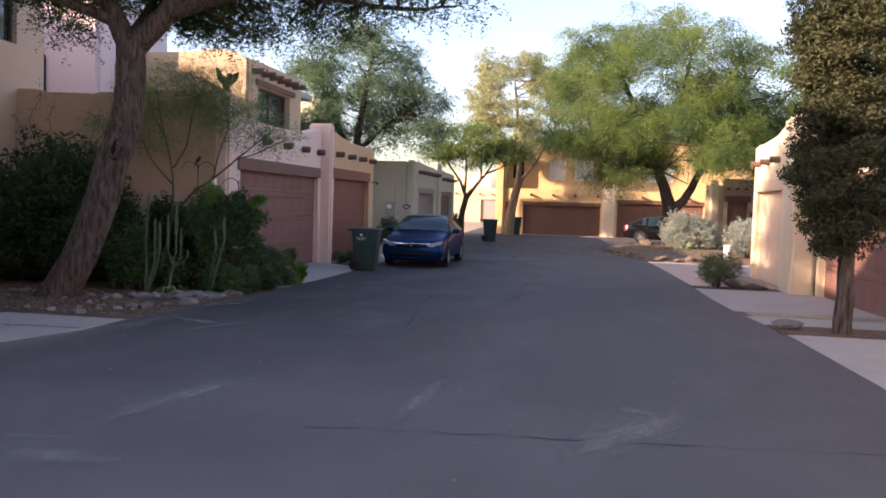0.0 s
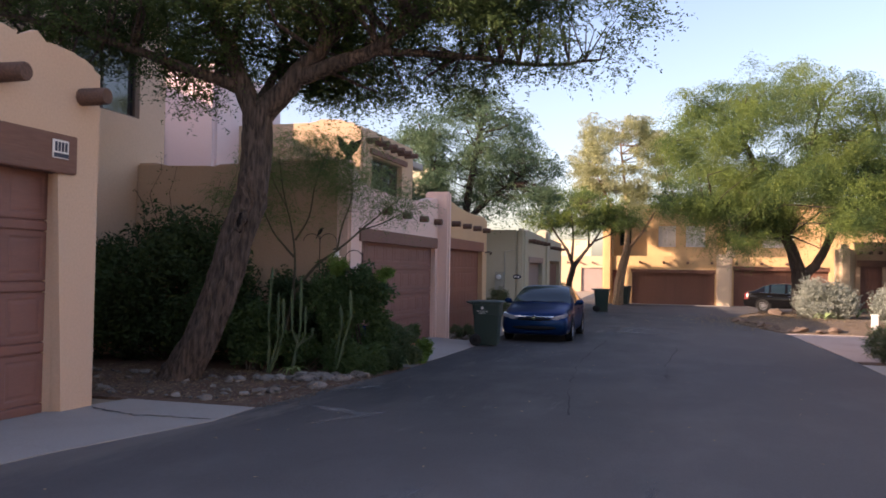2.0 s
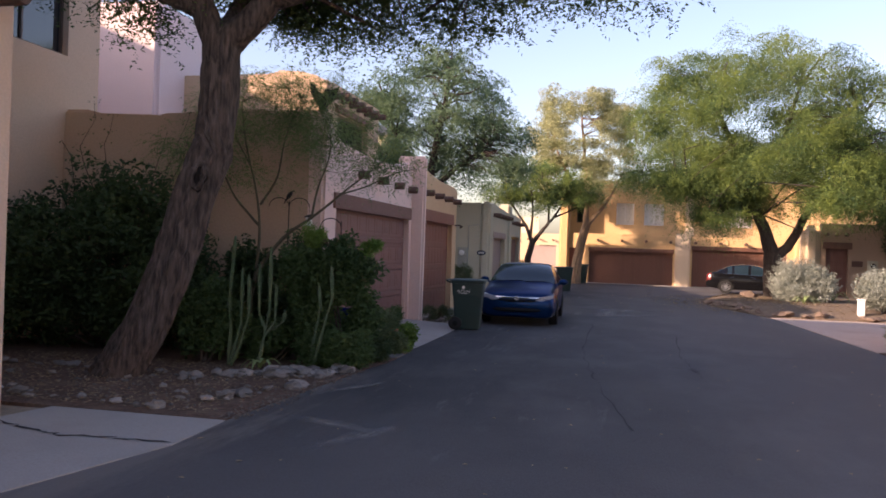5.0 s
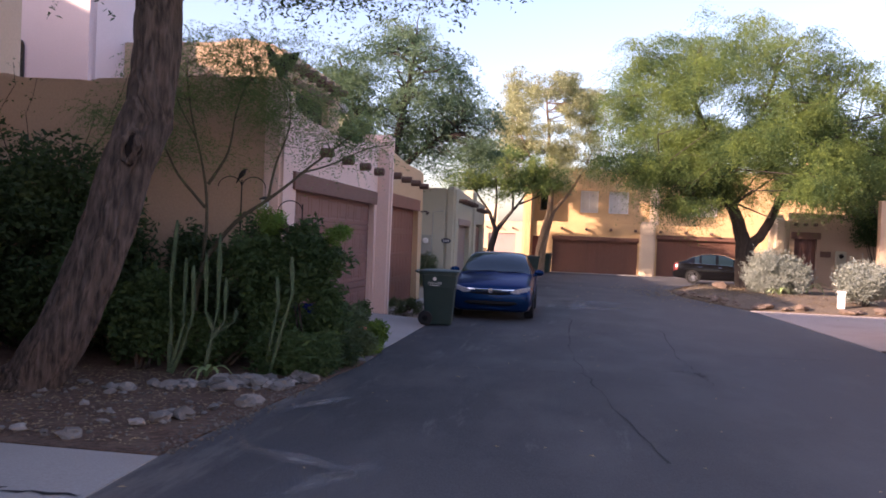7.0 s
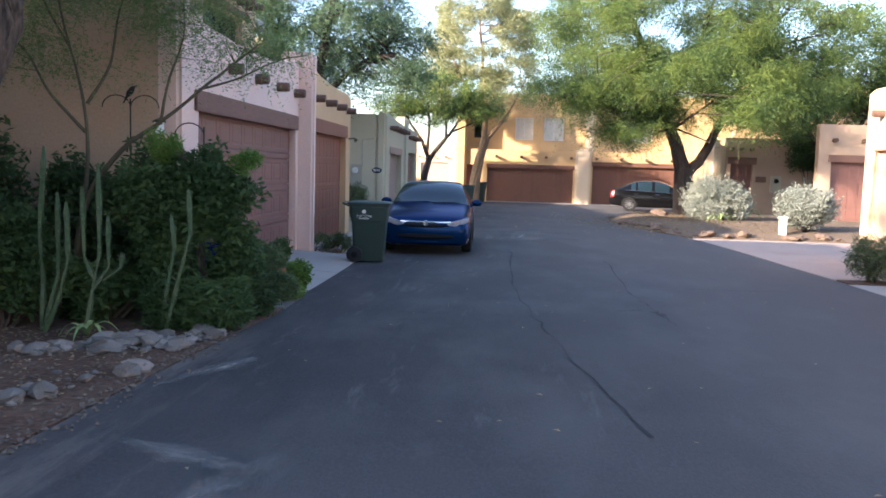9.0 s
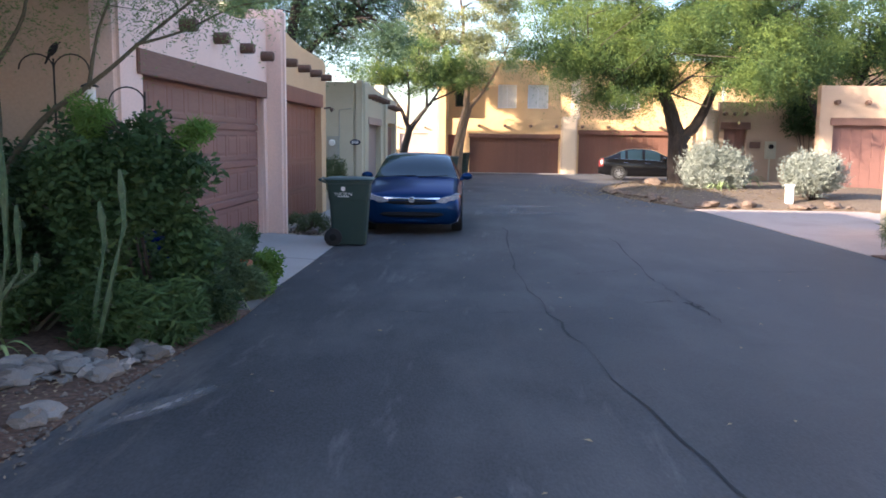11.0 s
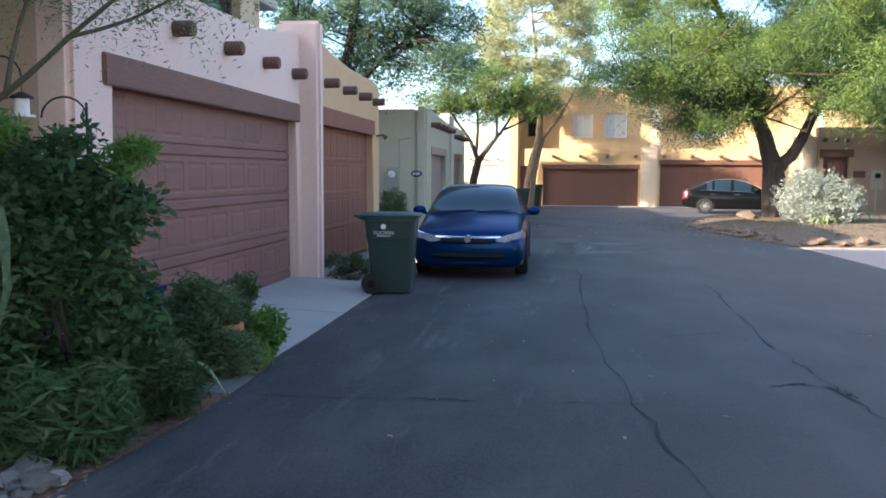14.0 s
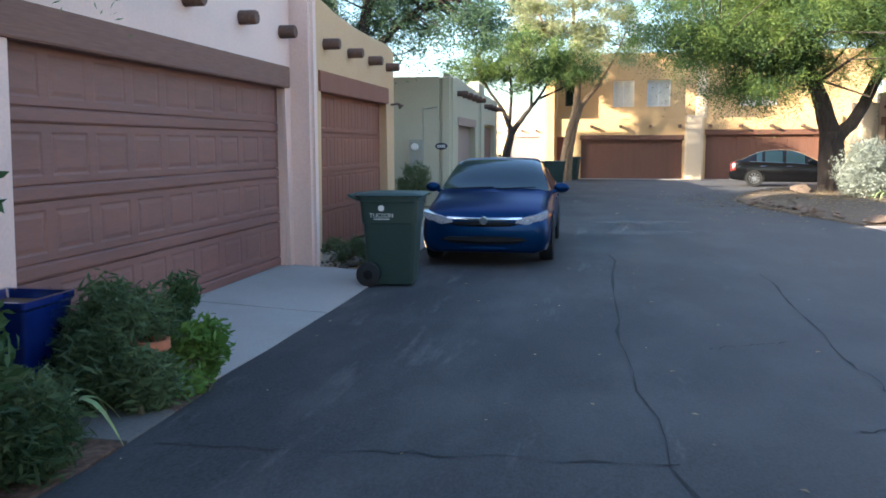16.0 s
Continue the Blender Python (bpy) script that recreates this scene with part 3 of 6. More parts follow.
block(hE, 17.6, 18.3, 21.9, 22.38, -0.3, 3.2, M_UMBER, "buttress", 0.15)
for i in range(3):
    viga(hE, (13.95 + 0.42 * i, 22.4, 2.85), (0, -1, 0), 0.25, 0.08)
holed_wall(hE, "y", 26, 26.3, 15, 26, -0.3, 6.0, [], M_ORANGE, "upper_wall")

# house across the end of the lane
hG = thing("townhouse", "orange stucco house with two double garages at the lane's end", "house", (8, 31.5, 0), "townhouses along the lane")
DY = 30.8
holed_wall(hG, "y", DY, DY + 0.3, 1.5, 16.5, -0.3, 2.75, [(1.98, 2.66, -0.3, 1.9), (3.12, 7.82, -0.3, 1.98), (8.85, 13.9, -0.3, 2.22)], M_GOLD, "garage_wall")
for a, b, top in ((3.12, 7.82, 1.82), (8.85, 13.9, 2.06)):
    board_door(hG, "y", DY + 0.18, -1, a, b, -0.12, top, 18, M_DOOR_SHADED, "garage door of upright boards, its brown darkened for shade")
    beam(hG, a - 0.05, b + 0.05, DY - 0.03, DY + 0.1, top - 0.08, top + 0.155, M_DOOR_SHADED)
board_door(hG, "y", DY + 0.18, -1, 1.98, 2.66, -0.12, 1.9, 4, M_DOOR_RED, "narrow russet entrance door")
block(hG, 7.9, 8.75, DY - 0.14, DY + 0.1, -0.3, 2.9, M_CREAM, "pier", 0.08)
block(hG, 14.25, 14.8, DY - 0.14, DY + 0.1, -0.3, 2.9, M_GOLD, "pier", 0.08)
for i in range(8):
    viga(hG, (3.6 + 1.35 * i, DY, 2.38), (0, -1, 0), 0.42, 0.08)
holed_wall(hG, "y", DY + 1.2, DY + 1.5, 1.5, 16.5, 2.7, 5.9, [(2.3, 3.0, 3.4, 4.6), (4.6, 5.6, 3.35, 4.6), (6.2, 7.3, 3.35, 4.6), (10.5, 12.2, 3.35, 4.6)], M_GOLD, "upper_wall")
for a, b in ((4.6, 5.6), (6.2, 7.3), (10.5, 12.2)):
    window(hG, "y", DY + 1.36, -1, a, b, 3.35, 4.6, 2, True)
window(hG, "y", DY + 1.36, -1, 2.3, 3.0, 3.4, 4.6, 1)
block(hG, 1.4, 1.95, DY - 0.25, DY + 2, -0.3, 5.4, M_GOLD, "pier", 0.1)
block(hG, 1.5, 16.5, DY + 0.32, DY + 1.2, 2.55, 2.74, M_ROOF, "roof", 0.02)
block(hG, 8.5, 9.0, DY + 1.1, DY + 1.25, 2.74, 6.0, M_CREAM, "pilaster", 0.05)
block(hG, 1.5, 16.5, DY + 1.5, DY + 9, 5.4, 5.6, M_ROOF, "roof", 0.02)
block(hG, 1.6, 1.9, DY + 2, DY + 9, -0.3, 5.6, M_GOLD, "end_wall", 0.05)

hH = thing("townhouse", "distant tan stucco house with a grey garage door", "house", (-2, 62, 0), "townhouses along the lane")
holed_wall(hH, "y", 62, 62.3, -14, 10, -0.3, 3.3, [(-3.5, -0.9, -0.3, 2.2)], M_TAN, "garage_wall")
board_door(hH, "y", 62.2, -1, -3.5, -0.9, -0.12, 2.15, 1, M_DOOR_GREY, "grey garage door")
for i in range(8):
    viga(hH, (-6 + 1.2 * i, 62, 2.7), (0, -1, 0), 0.4, 0.09)
holed_wall(hH, "y", 66, 66.3, -12, -3, -0.3, 5.0, [], M_CREAM, "upper_wall")


# ---------------------------------------------------------------- paving and beds
M_PINKCRETE = mat("pinkish_concrete", (0.42, 0.33, 0.29), 0.9, 0.12, 50, 0.2, (0.30, 0.23, 0.2), 0.8, 0.5, dist=0.004)
def slab(name, outline, label, material=None, lift=0.009, category="pavement", rise=0.0, edge=1.32):
    """A piece of paving; rise: how far it climbs from the lane's edge to the wall."""
    bm = bmesh.new()
    sheet(bm, outline, lift, 1.0, 0.14)
    for v in bm.verts:
        v.co.z += rise * (edge - v.co.x) / edge
    ob = solo(name, bm, material or M_CONCRETE, label, category, kind="structure", smooth=False)
    return ob


slab("driveway", [(-0.2, -4.95), (1.32, -4.95), (1.32, -2.455), (-0.2, -2.455)], "pale concrete driveway slab before the pink garage", rise=0.07)
slab("driveway", [(-0.2, -2.43), (1.32, -2.43), (1.30, 0.24), (-0.2, 0.24)], "pale concrete driveway slab before the pink garage", rise=0.07)
slab("driveway", [(-0.6, -19), (0.55, -19), (0.94, -14.5), (1.33, -12.5), (1.27, -11.5), (-0.44, -11.5), (-0.6, -12.7)], "pale concrete driveway before the peach garage")
slab("driveway", [(0.02, 2.0), (1.2, 2.0), (1.1, 6.2), (0.02, 6.2)], "concrete apron before the orange garage")
slab("driveway", [(9.58, -0.9), (11.6, -0.9), (11.6, 3.1), (13.5, 3.1), (13.5, 7.9), (9.16, 7.9), (9.4, 4)], "pinkish concrete driveway across the lane", material=M_PINKCRETE)
slab("driveway", [(9.66, -6.2), (12.4, -6.2), (12.4, -1.5), (9.57, -1.5)], "concrete driveway across the lane")
slab("driveway", [(9.78, -8.2), (12.6, -8.2), (12.6, -7.0), (9.72, -7.0)], "narrow concrete walk beside the cypress")
slab("driveway", [(9.9, -22), (14, -22), (14, -9.3), (9.86, -9.3)], "wide concrete driveway across the lane")
slab("driveway", [(2.0, 30.25), (26, 30.25), (26, 30.95), (2.0, 30.95)], "sunlit concrete apron along the end house", lift=0.02)
slab("planting_bed", [(-4.6, -11.45), (1.24, -11.45), (1.31, -9.5), (1.37, -7.8), (1.43, -6.5), (1.40, -5.3), (1.33, -5.0), (0.02, -5.0), (0.0, -5.6), (-4.6, -5.6)], "bare reddish soil of the planting bed", material=M_DIRT, lift=0.005, category="soil")
slab("kerb_stone", [(0.95, -6.15), (1.43, -6.15), (1.41, -5.6), (0.95, -5.6)], "small concrete pad at the bed's edge", material=mat("grey_concrete", (0.15, 0.142, 0.135), 0.9, 0.15, 40, 0.3), lift=0.012)
ISLAND = [(8.75, 9.6), (9.2, 8.0), (12.0, 8.0), (15, 8.0), (17, 11.3), (19, 14.6), (19, 18), (19, 20.9), (14, 21.2), (10.1, 20.4), (8.5, 18.5), (7.9, 15.5), (8.1, 12.5)]
HEART = (11.4, 15.2)


def island_z(x, y):
    """The mound of the island bed: nothing outside its edge."""
    dx, dy, reach = x - HEART[0], y - HEART[1], 0.0
    for (ax, ay), (bx, by) in zip(ISLAND, ISLAND[1:] + ISLAND[:1]):
        ax, ay, bx, by = ax - HEART[0], ay - HEART[1], bx - HEART[0], by - HEART[1]
        ex, ey = bx - ax, by - ay
        den = dx * ey - dy * ex
        if abs(den) > 1e-9:
            t, u = (ax * ey - ay * ex) / den, (ax * dy - ay * dx) / den
            if t > 0 and 0 <= u <= 1:
                reach = 1 / t
                break
    f = max(0.0, 1 - reach)
    return ground_z(y) + 0.03 + 0.25 * min(1, f * 2.6) * (2 - min(1, f * 2.6)) + 0.02 * noise.noise(Vector((x * 0.8, y * 0.8, 0))) * min(1, f * 5)


bm = bmesh.new()
rim = []
for (ax, ay), (bx, by) in zip(ISLAND, ISLAND[1:] + ISLAND[:1]):
    rim += [(ax + (bx - ax) * k / 4, ay + (by - ay) * k / 4) for k in range(4)]
rings = [[bm.verts.new((x, y, ground_z(y) - 0.1)) for x, y in rim]]
for q in (1.0, 0.97, 0.9, 0.82, 0.72, 0.6, 0.45, 0.3, 0.15):
    rings.append([])
    for x, y in rim:
        px, py = HEART[0] + (x - HEART[0]) * q, HEART[1] + (y - HEART[1]) * q
        rings[-1].append(bm.verts.new((px, py, island_z(px, py))))
for a, b in zip(rings, rings[1:]):
    for k in range(len(rim)):
        bm.faces.new((a[k], a[(k + 1) % len(rim)], b[(k + 1) % len(rim)], b[k]))
bm.faces.new(rings[-1])
solo("planting_bed", bm, M_DUSTY, "leaf-strewn dusty mound of soil under the mesquite", "soil", kind="structure")
slab("planting_bed", [(9.6, -1.48), (11.45, -1.48), (11.45, -0.92), (9.6, -0.92)], "narrow gravelly bed between driveways", material=M_DIRT, lift=0.02, category="soil")
slab("planting_bed", [(9.8, -9.25), (12.6, -9.25), (12.6, -8.25), (9.8, -8.25)], "soil strip under the cypress", material=M_DIRT, lift=0.02, category="soil")

M_SEAL = mat("tar_seal", (0.024, 0.024, 0.026), 0.85, 0.2, 60, 0.2)


def crack(points, width, lift=0.005):
    """A tar-filled crack in the asphalt."""
    bm = bmesh.new()
    rnd = random.Random(int(points[0][0] * 100))
    rows, n = [], 26
    for i in range(n + 1):
        f = i / n * (len(points) - 1)
        k = min(int(f), len(points) - 2)
        p = Vector(points[k]).lerp(Vector(points[k + 1]), f - k) + Vector((rnd.uniform(-0.04, 0.04), rnd.uniform(-0.04, 0.04)))
        d = (Vector(points[k + 1]) - Vector(points[k])).normalized()
        q = Vector((-d.y, d.x)) * width * rnd.choice((0.12, 0.3, 0.5, 0.8, 1.0)) / 2
        rows.append([bm.verts.new((*(p + q), ground_z((p + q).y) + lift)), bm.verts.new((*(p - q), ground_z((p - q).y) + lift))])
    for a, b in zip(rows, rows[1:]):
        bm.faces.new((a[0], a[1], b[1], b[0]))
    solo("asphalt_crack", bm, M_SEAL, "dark tar-filled crack in the worn asphalt", "road crack", "cracks in the lane", "structure", False)


crack([(4.75, -10.5), (4.65, -9.5), (4.42, -7.4), (4.32, -6.5), (4.21, -5.2), (4.11, -3.45), (4.05, -2.2), (4.12, 0.5), (4.1, 2.5)], 0.034)
crack([(1.6, -6.12), (2.1, -6.12), (3.0, -6.03), (4.26, -5.98)], 0.026)
crack([(5.8, -6.3), (5.77, -4.7), (5.73, -3.4), (5.94, 0.9)], 0.028)
crack([(5.35, -5.24), (5.6, -5.15), (5.8, -5.3), (5.86, -5.55)], 0.05)
crack([(4.76, -3.33), (5.1, -3.1), (5.44, -2.98)], 0.022)
crack([(6.65, -2.82), (7.1, -2.83), (8.2, -2.7)], 0.03)
crack([(-0.4, -12.25), (0.1, -12.42), (0.37, -12.55), (0.82, -12.46), (1.33, -12.49)], 0.05, 0.014)
crack([(5.2, -15.95), (6.2, -15.85), (7.37, -15.77), (9.1, -15.55)], 0.018)

# ---------------------------------------------------------------- plants
M_BARK = mat("mesquite_bark", (0.088, 0.066, 0.054), 0.95, 0.75, 15, 1.0, (0.05, 0.038, 0.032), 3.0, 0.6, dist=0.05, stretch=(1.6, 1.6, 0.25))
M_BARK_TAN = mat("pale_bark", (0.26, 0.175, 0.11), 0.95, 0.3, 16, 0.7, (0.2, 0.13, 0.09), 2.0, 0.5, dist=0.03, stretch=(1.5, 1.5, 0.3))
M_BARK_DARK = mat("dark_bark", (0.05, 0.038, 0.032), 0.95, 0.3, 16, 0.7, dist=0.03, stretch=(1.5, 1.5, 0.3))
M_HOLLOW = mat("hollow_shade", (0.012, 0.008, 0.007), 1.0, 0.4, 30, 0.6)
M_STEM = mat("green_stem", (0.10, 0.085, 0.052), 0.8, 0.2, 30, 0.2)
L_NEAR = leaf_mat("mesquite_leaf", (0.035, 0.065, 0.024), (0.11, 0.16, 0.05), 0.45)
# shaded blue-green to sunlit yellow, put into the leaf colour
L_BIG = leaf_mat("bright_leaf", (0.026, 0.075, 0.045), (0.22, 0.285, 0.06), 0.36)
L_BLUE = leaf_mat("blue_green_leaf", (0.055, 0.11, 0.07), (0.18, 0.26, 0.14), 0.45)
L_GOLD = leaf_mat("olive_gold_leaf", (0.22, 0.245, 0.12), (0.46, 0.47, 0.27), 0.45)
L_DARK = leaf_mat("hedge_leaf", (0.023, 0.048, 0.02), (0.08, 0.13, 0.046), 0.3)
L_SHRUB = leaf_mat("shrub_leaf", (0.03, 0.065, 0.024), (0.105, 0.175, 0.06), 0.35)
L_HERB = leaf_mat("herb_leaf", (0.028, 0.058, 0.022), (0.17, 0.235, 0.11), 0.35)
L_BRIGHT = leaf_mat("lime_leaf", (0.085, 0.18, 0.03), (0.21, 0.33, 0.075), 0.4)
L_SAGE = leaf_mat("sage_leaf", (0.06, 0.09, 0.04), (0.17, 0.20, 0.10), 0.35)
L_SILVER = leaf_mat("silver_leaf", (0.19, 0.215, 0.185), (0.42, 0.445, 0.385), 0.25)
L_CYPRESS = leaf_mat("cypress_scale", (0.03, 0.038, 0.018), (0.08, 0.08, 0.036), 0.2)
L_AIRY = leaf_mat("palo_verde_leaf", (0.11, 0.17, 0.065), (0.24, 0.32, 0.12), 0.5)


def leaves(name, parent, centres, spread, count, length, width, material, rng, droop=0.0, flat=0.6, label="", strand=0.0):
    """One mesh of many small folded leaves in clumps round the centres."""
    c = np.repeat(np.array(centres, float), count, axis=0)
    n = len(c)
    run = 14 if strand else 1
    off = rng.normal(0, 1, (n, 3))
    off *= (rng.uniform(0.15, 1.0, n) ** 0.5 * 1.75 / np.linalg.norm(off, axis=1))[:, None]
    if strand:
        # leaflets sit along thin sprays that arch out and hang down
        first = np.arange(n) // run * run
        off, c = off[first], c[first]
        out = rng.normal(0, 1, (n, 3))[first]
        out[:, 2] *= 0.45
        out /= np.linalg.norm(out, axis=1)[:, None]
        t = ((np.arange(n) % run) / run)[:, None]
        c = c + out * strand * t - np.array([0, 0, 1.0]) * strand * (0.25 + droop) * t ** 2 + rng.normal(0, width * 0.8, (n, 3))
    c = c + off * np.array([spread, spread, spread * flat])
    d = rng.normal(0, 1, (n, 3))
    d[:, 2] = d[:, 2] * 0.6 - droop
    d /= np.linalg.norm(d, axis=1)[:, None]
    s = np.cross(d, rng.normal(0, 1, (n, 3)))
    s /= np.linalg.norm(s, axis=1)[:, None] + 1e-9
    L = (length * rng.uniform(0.55, 1.3, n))[:, None]
    W = (width * rng.uniform(0.6, 1.3, n))[:, None]
    nn = np.cross(d, s)
    v = np.stack([c - d * L / 2, c + s * W / 2 + nn * W * 0.2, c + d * L / 2, c - s * W / 2 + nn * W * 0.2], axis=1).reshape(-1, 3)
    me = bpy.data.meshes.new(name)
    me.vertices.add(4 * n)
    me.vertices.foreach_set("co", v.astype(np.float32).ravel())
    me.loops.add(4 * n)
    me.loops.foreach_set("vertex_index", np.arange(4 * n, dtype=np.int32))
    me.polygons.add(n)
    me.polygons.foreach_set("loop_start", np.arange(0, 4 * n, 4, dtype=np.int32))
    me.update(calc_edges=True)
    me.materials.append(material)
    ob = new(name, me)
    ob.parent = parent
    if parent.type == "EMPTY":
        ob.matrix_parent_inverse = Matrix.Translation(-parent.location)
    return tagged(ob, label)


def fill(blobs, n, rng, shell=0.45, gap=0.0, scale=0.6, layer=1.0):
    """n points inside ellipsoids (centre, radii), more of them outwards, with gaps."""
    vol = np.array([b[1][0] * b[1][1] * b[1][2] for b in blobs])
    out = []
    while len(out) < n:
        b = blobs[rng.choice(len(blobs), p=vol / vol.sum())]
        d = rng.normal(0, 1, 3)
        d /= np.linalg.norm(d)
        p = np.array(b[0]) + d * np.array(b[1]) * rng.uniform(shell, 1.0) ** 0.6 * rng.uniform(0.85, 1.1)
        if noise.noise(Vector((p[0], p[1], p[2] * layer)) * scale) > gap - 0.35:
            out.append(p)
    return out


def limbs(bm, mains, twigs, rng, twig_r=0.03, sag=0.3, n=7):
    """Main limbs as (points, start radius, end radius), and a thin curved branch from the nearest of them to each twig end."""
    spots = []
    for pts, r0, r1 in mains:
        m = []
        for i in range(len(pts) - 1):
            for k in range(6 if r0 > 0.25 else 4):
                m.append(Vector(pts[i]).lerp(Vector(pts[i + 1]), k / (6 if r0 > 0.25 else 4)))
        m.append(Vector(pts[-1]))
        for _ in range(2):
            m = [m[0]] + [(m[i - 1] + m[i] * 2 + m[i + 1]) / 4 for i in range(1, len(m) - 1)] + [m[-1]]
        m = [p + Vector(rng.normal(0, r0 * (0.015 if r0 > 0.25 else 0.07), 3)) for p in m]
        rad = [r0 + (r1 - r0) * (i / (len(m) - 1)) ** 0.8 for i in range(len(m))]
        at = len(bm.verts)
        k = 44 if r0 > 0.25 else 12 if r0 > 0.12 else 8
        tube(bm, m, rad, k, rough=0.012 if r0 > 0.25 else 0.03)
        if r0 > 0.25:
            bm.verts.ensure_lookup_table()
            for i, (p, r) in enumerate(zip(m, rad)):
                for q in range(k):
                    v = bm.verts[at + i * k + q]
                    ridge = noise.noise(Vector((math.cos(q * math.tau / k) * 4.6, math.sin(q * math.tau / k) * 4.6, i * 0.06)))
                    v.co += (v.co - p) * (0.24 * ridge + 0.1 * noise.noise(v.co * 1.7))
        spots += [(p, r) for p, r in list(zip(m, rad))[len(m) // 3:]]
    for t in twigs:
        t = Vector(t)
        p, r = min(spots, key=lambda q: (q[0] - t).length + max(0, q[0].z - t.z) * 0.8)
        mid = p.lerp(t, 0.5) + Vector((0, 0, sag * (t - p).length * 0.3)) + Vector(rng.normal(0, 0.12 * (t - p).length, 3))
        a = min(r * 0.6, twig_r * (0.6 + 0.35 * (t - p).length))
        tube(bm, [p, p.lerp(mid, 0.6), mid, mid.lerp(t, 0.6), t], [a, a * 0.8, a * 0.6, a * 0.4, a * 0.15], 5, False)


def tree(name, base, mains, blobs, n, count, spread, ll, lw, leaf, bark, label, seed, droop=0.2, gap=0.0, twig_every=3, shell=0.45, twig_r=0.03, group="", scale=0.6, category="tree", strand=0.0, layer=1.0):
    rng = np.random.default_rng(seed)
    t = thing(name, label, category, base, group)
    pts = fill(blobs, n, rng, shell, gap, scale, layer)
    bm = bmesh.new()
    limbs(bm, mains, pts[::twig_every], rng, twig_r)
    part("trunk", bm, bark, t, sharp=60)
    leaves("crown", t, pts, spread, count, ll, lw, leaf, rng, droop, strand=strand)
    return t


# the leaning mesquite over the planting bed
near_tree = tree("mesquite_tree", (-1.1, -9.5, 0.03),
     [([(-1.2, -9.52, -0.12), (-1.05, -9.48, 0.12), (-0.74, -9.36, 0.72), (-0.5, -9.2, 1.55), (-0.36, -9.1, 2.2), (-0.2, -9.02, 2.8), (-0.17, -8.95, 3.35), (-0.2, -8.9, 4.1)], 0.27, 0.215),
      ([(-0.2, -8.9, 3.95), (-0.55, -8.95, 4.7), (-0.9, -9.1, 5.6), (-1.5, -9.4, 6.6)], 0.2, 0.06),
      ([(-0.2, -8.9, 4.0), (0.5, -8.85, 4.65), (0.95, -8.7, 5.3), (1.7, -8.4, 6.1), (2.6, -8.0, 6.9)], 0.2, 0.05),
      ([(0.45, -8.85, 4.6), (1.6, -8.9, 4.85), (2.3, -8.9, 5.3), (3.4, -8.9, 5.6), (4.5, -8.8, 5.5)], 0.14, 0.03),
      ([(1.7, -8.9, 4.9), (2.8, -8.2, 4.95), (3.9, -7.7, 4.85), (4.8, -7.5, 4.95)], 0.07, 0.02),
      ([(-0.4, -8.95, 4.4), (-1.5, -9.6, 4.8), (-2.8, -10.3, 5.2), (-4.0, -10.8, 5.4)], 0.11, 0.03),
      ([(-0.2, -8.9, 4.2), (-0.3, -8.0, 5.0), (-0.6, -6.9, 5.7)], 0.1, 0.03)],
     [((1.3, -8.4, 6.3), (4.0, 3.2, 1.5)), ((4.1, -8.3, 5.45), (1.75, 2.0, 0.9)), ((-1.1, -8.9, 4.65), (0.5, 0.6, 0.5)), ((-2.6, -9.7, 5.7), (2.8, 2.4, 1.3)), ((-0.6, -8.3, 5.0), (1.1, 1.0, 0.5)), ((1.6, -7.8, 5.1), (1.5, 1.2, 0.45)), ((2.9, -7.4, 4.75), (1.5, 0.9, 0.4)), ((-1.4, -9.0, 4.55), (0.5, 0.5, 0.5)), ((0.6, -7.7, 4.75), (0.9, 0.7, 0.35)), ((1.0, -7.6, 4.65), (1.4, 0.9, 0.4))],
     1150, 215, 0.17, 0.07, 0.023, L_NEAR, M_BARK, "large leaning mesquite tree with rough grey-brown bark", 3, 0.15, 0.2, 2, 0.15, 0.032, strand=0.42, scale=0.8, layer=1.8)

# the old branch scar on its trunk
bm = bmesh.new()
ring = [(-0.22 + 0.075 * math.cos(k * math.tau / 14) + 0.03 * math.sin(k * math.tau / 14), -9.33 - 0.015 * math.cos(k * math.tau / 7), 2.40 + 0.15 * math.sin(k * math.tau / 14)) for k in range(15)]
tube(bm, ring, [0.034 + 0.012 * math.sin(k * 2.3) for k in range(15)], 8, rough=0.1)
knot = part("knot", bm, M_BARK, near_tree, "swollen rim of an old branch scar")
# dark ellipsoid in place of a cavity, shade put into its colour
bm = bmesh.new()
bmesh.ops.create_uvsphere(bm, u_segments=14, v_segments=8, radius=1.0, matrix=Matrix.Translation((-0.22, -9.315, 2.37)) @ Matrix.Diagonal((0.06, 0.03, 0.17, 1)))
part("hollow", bm, M_HOLLOW, knot, "black ellipsoid for the hollow's shade")

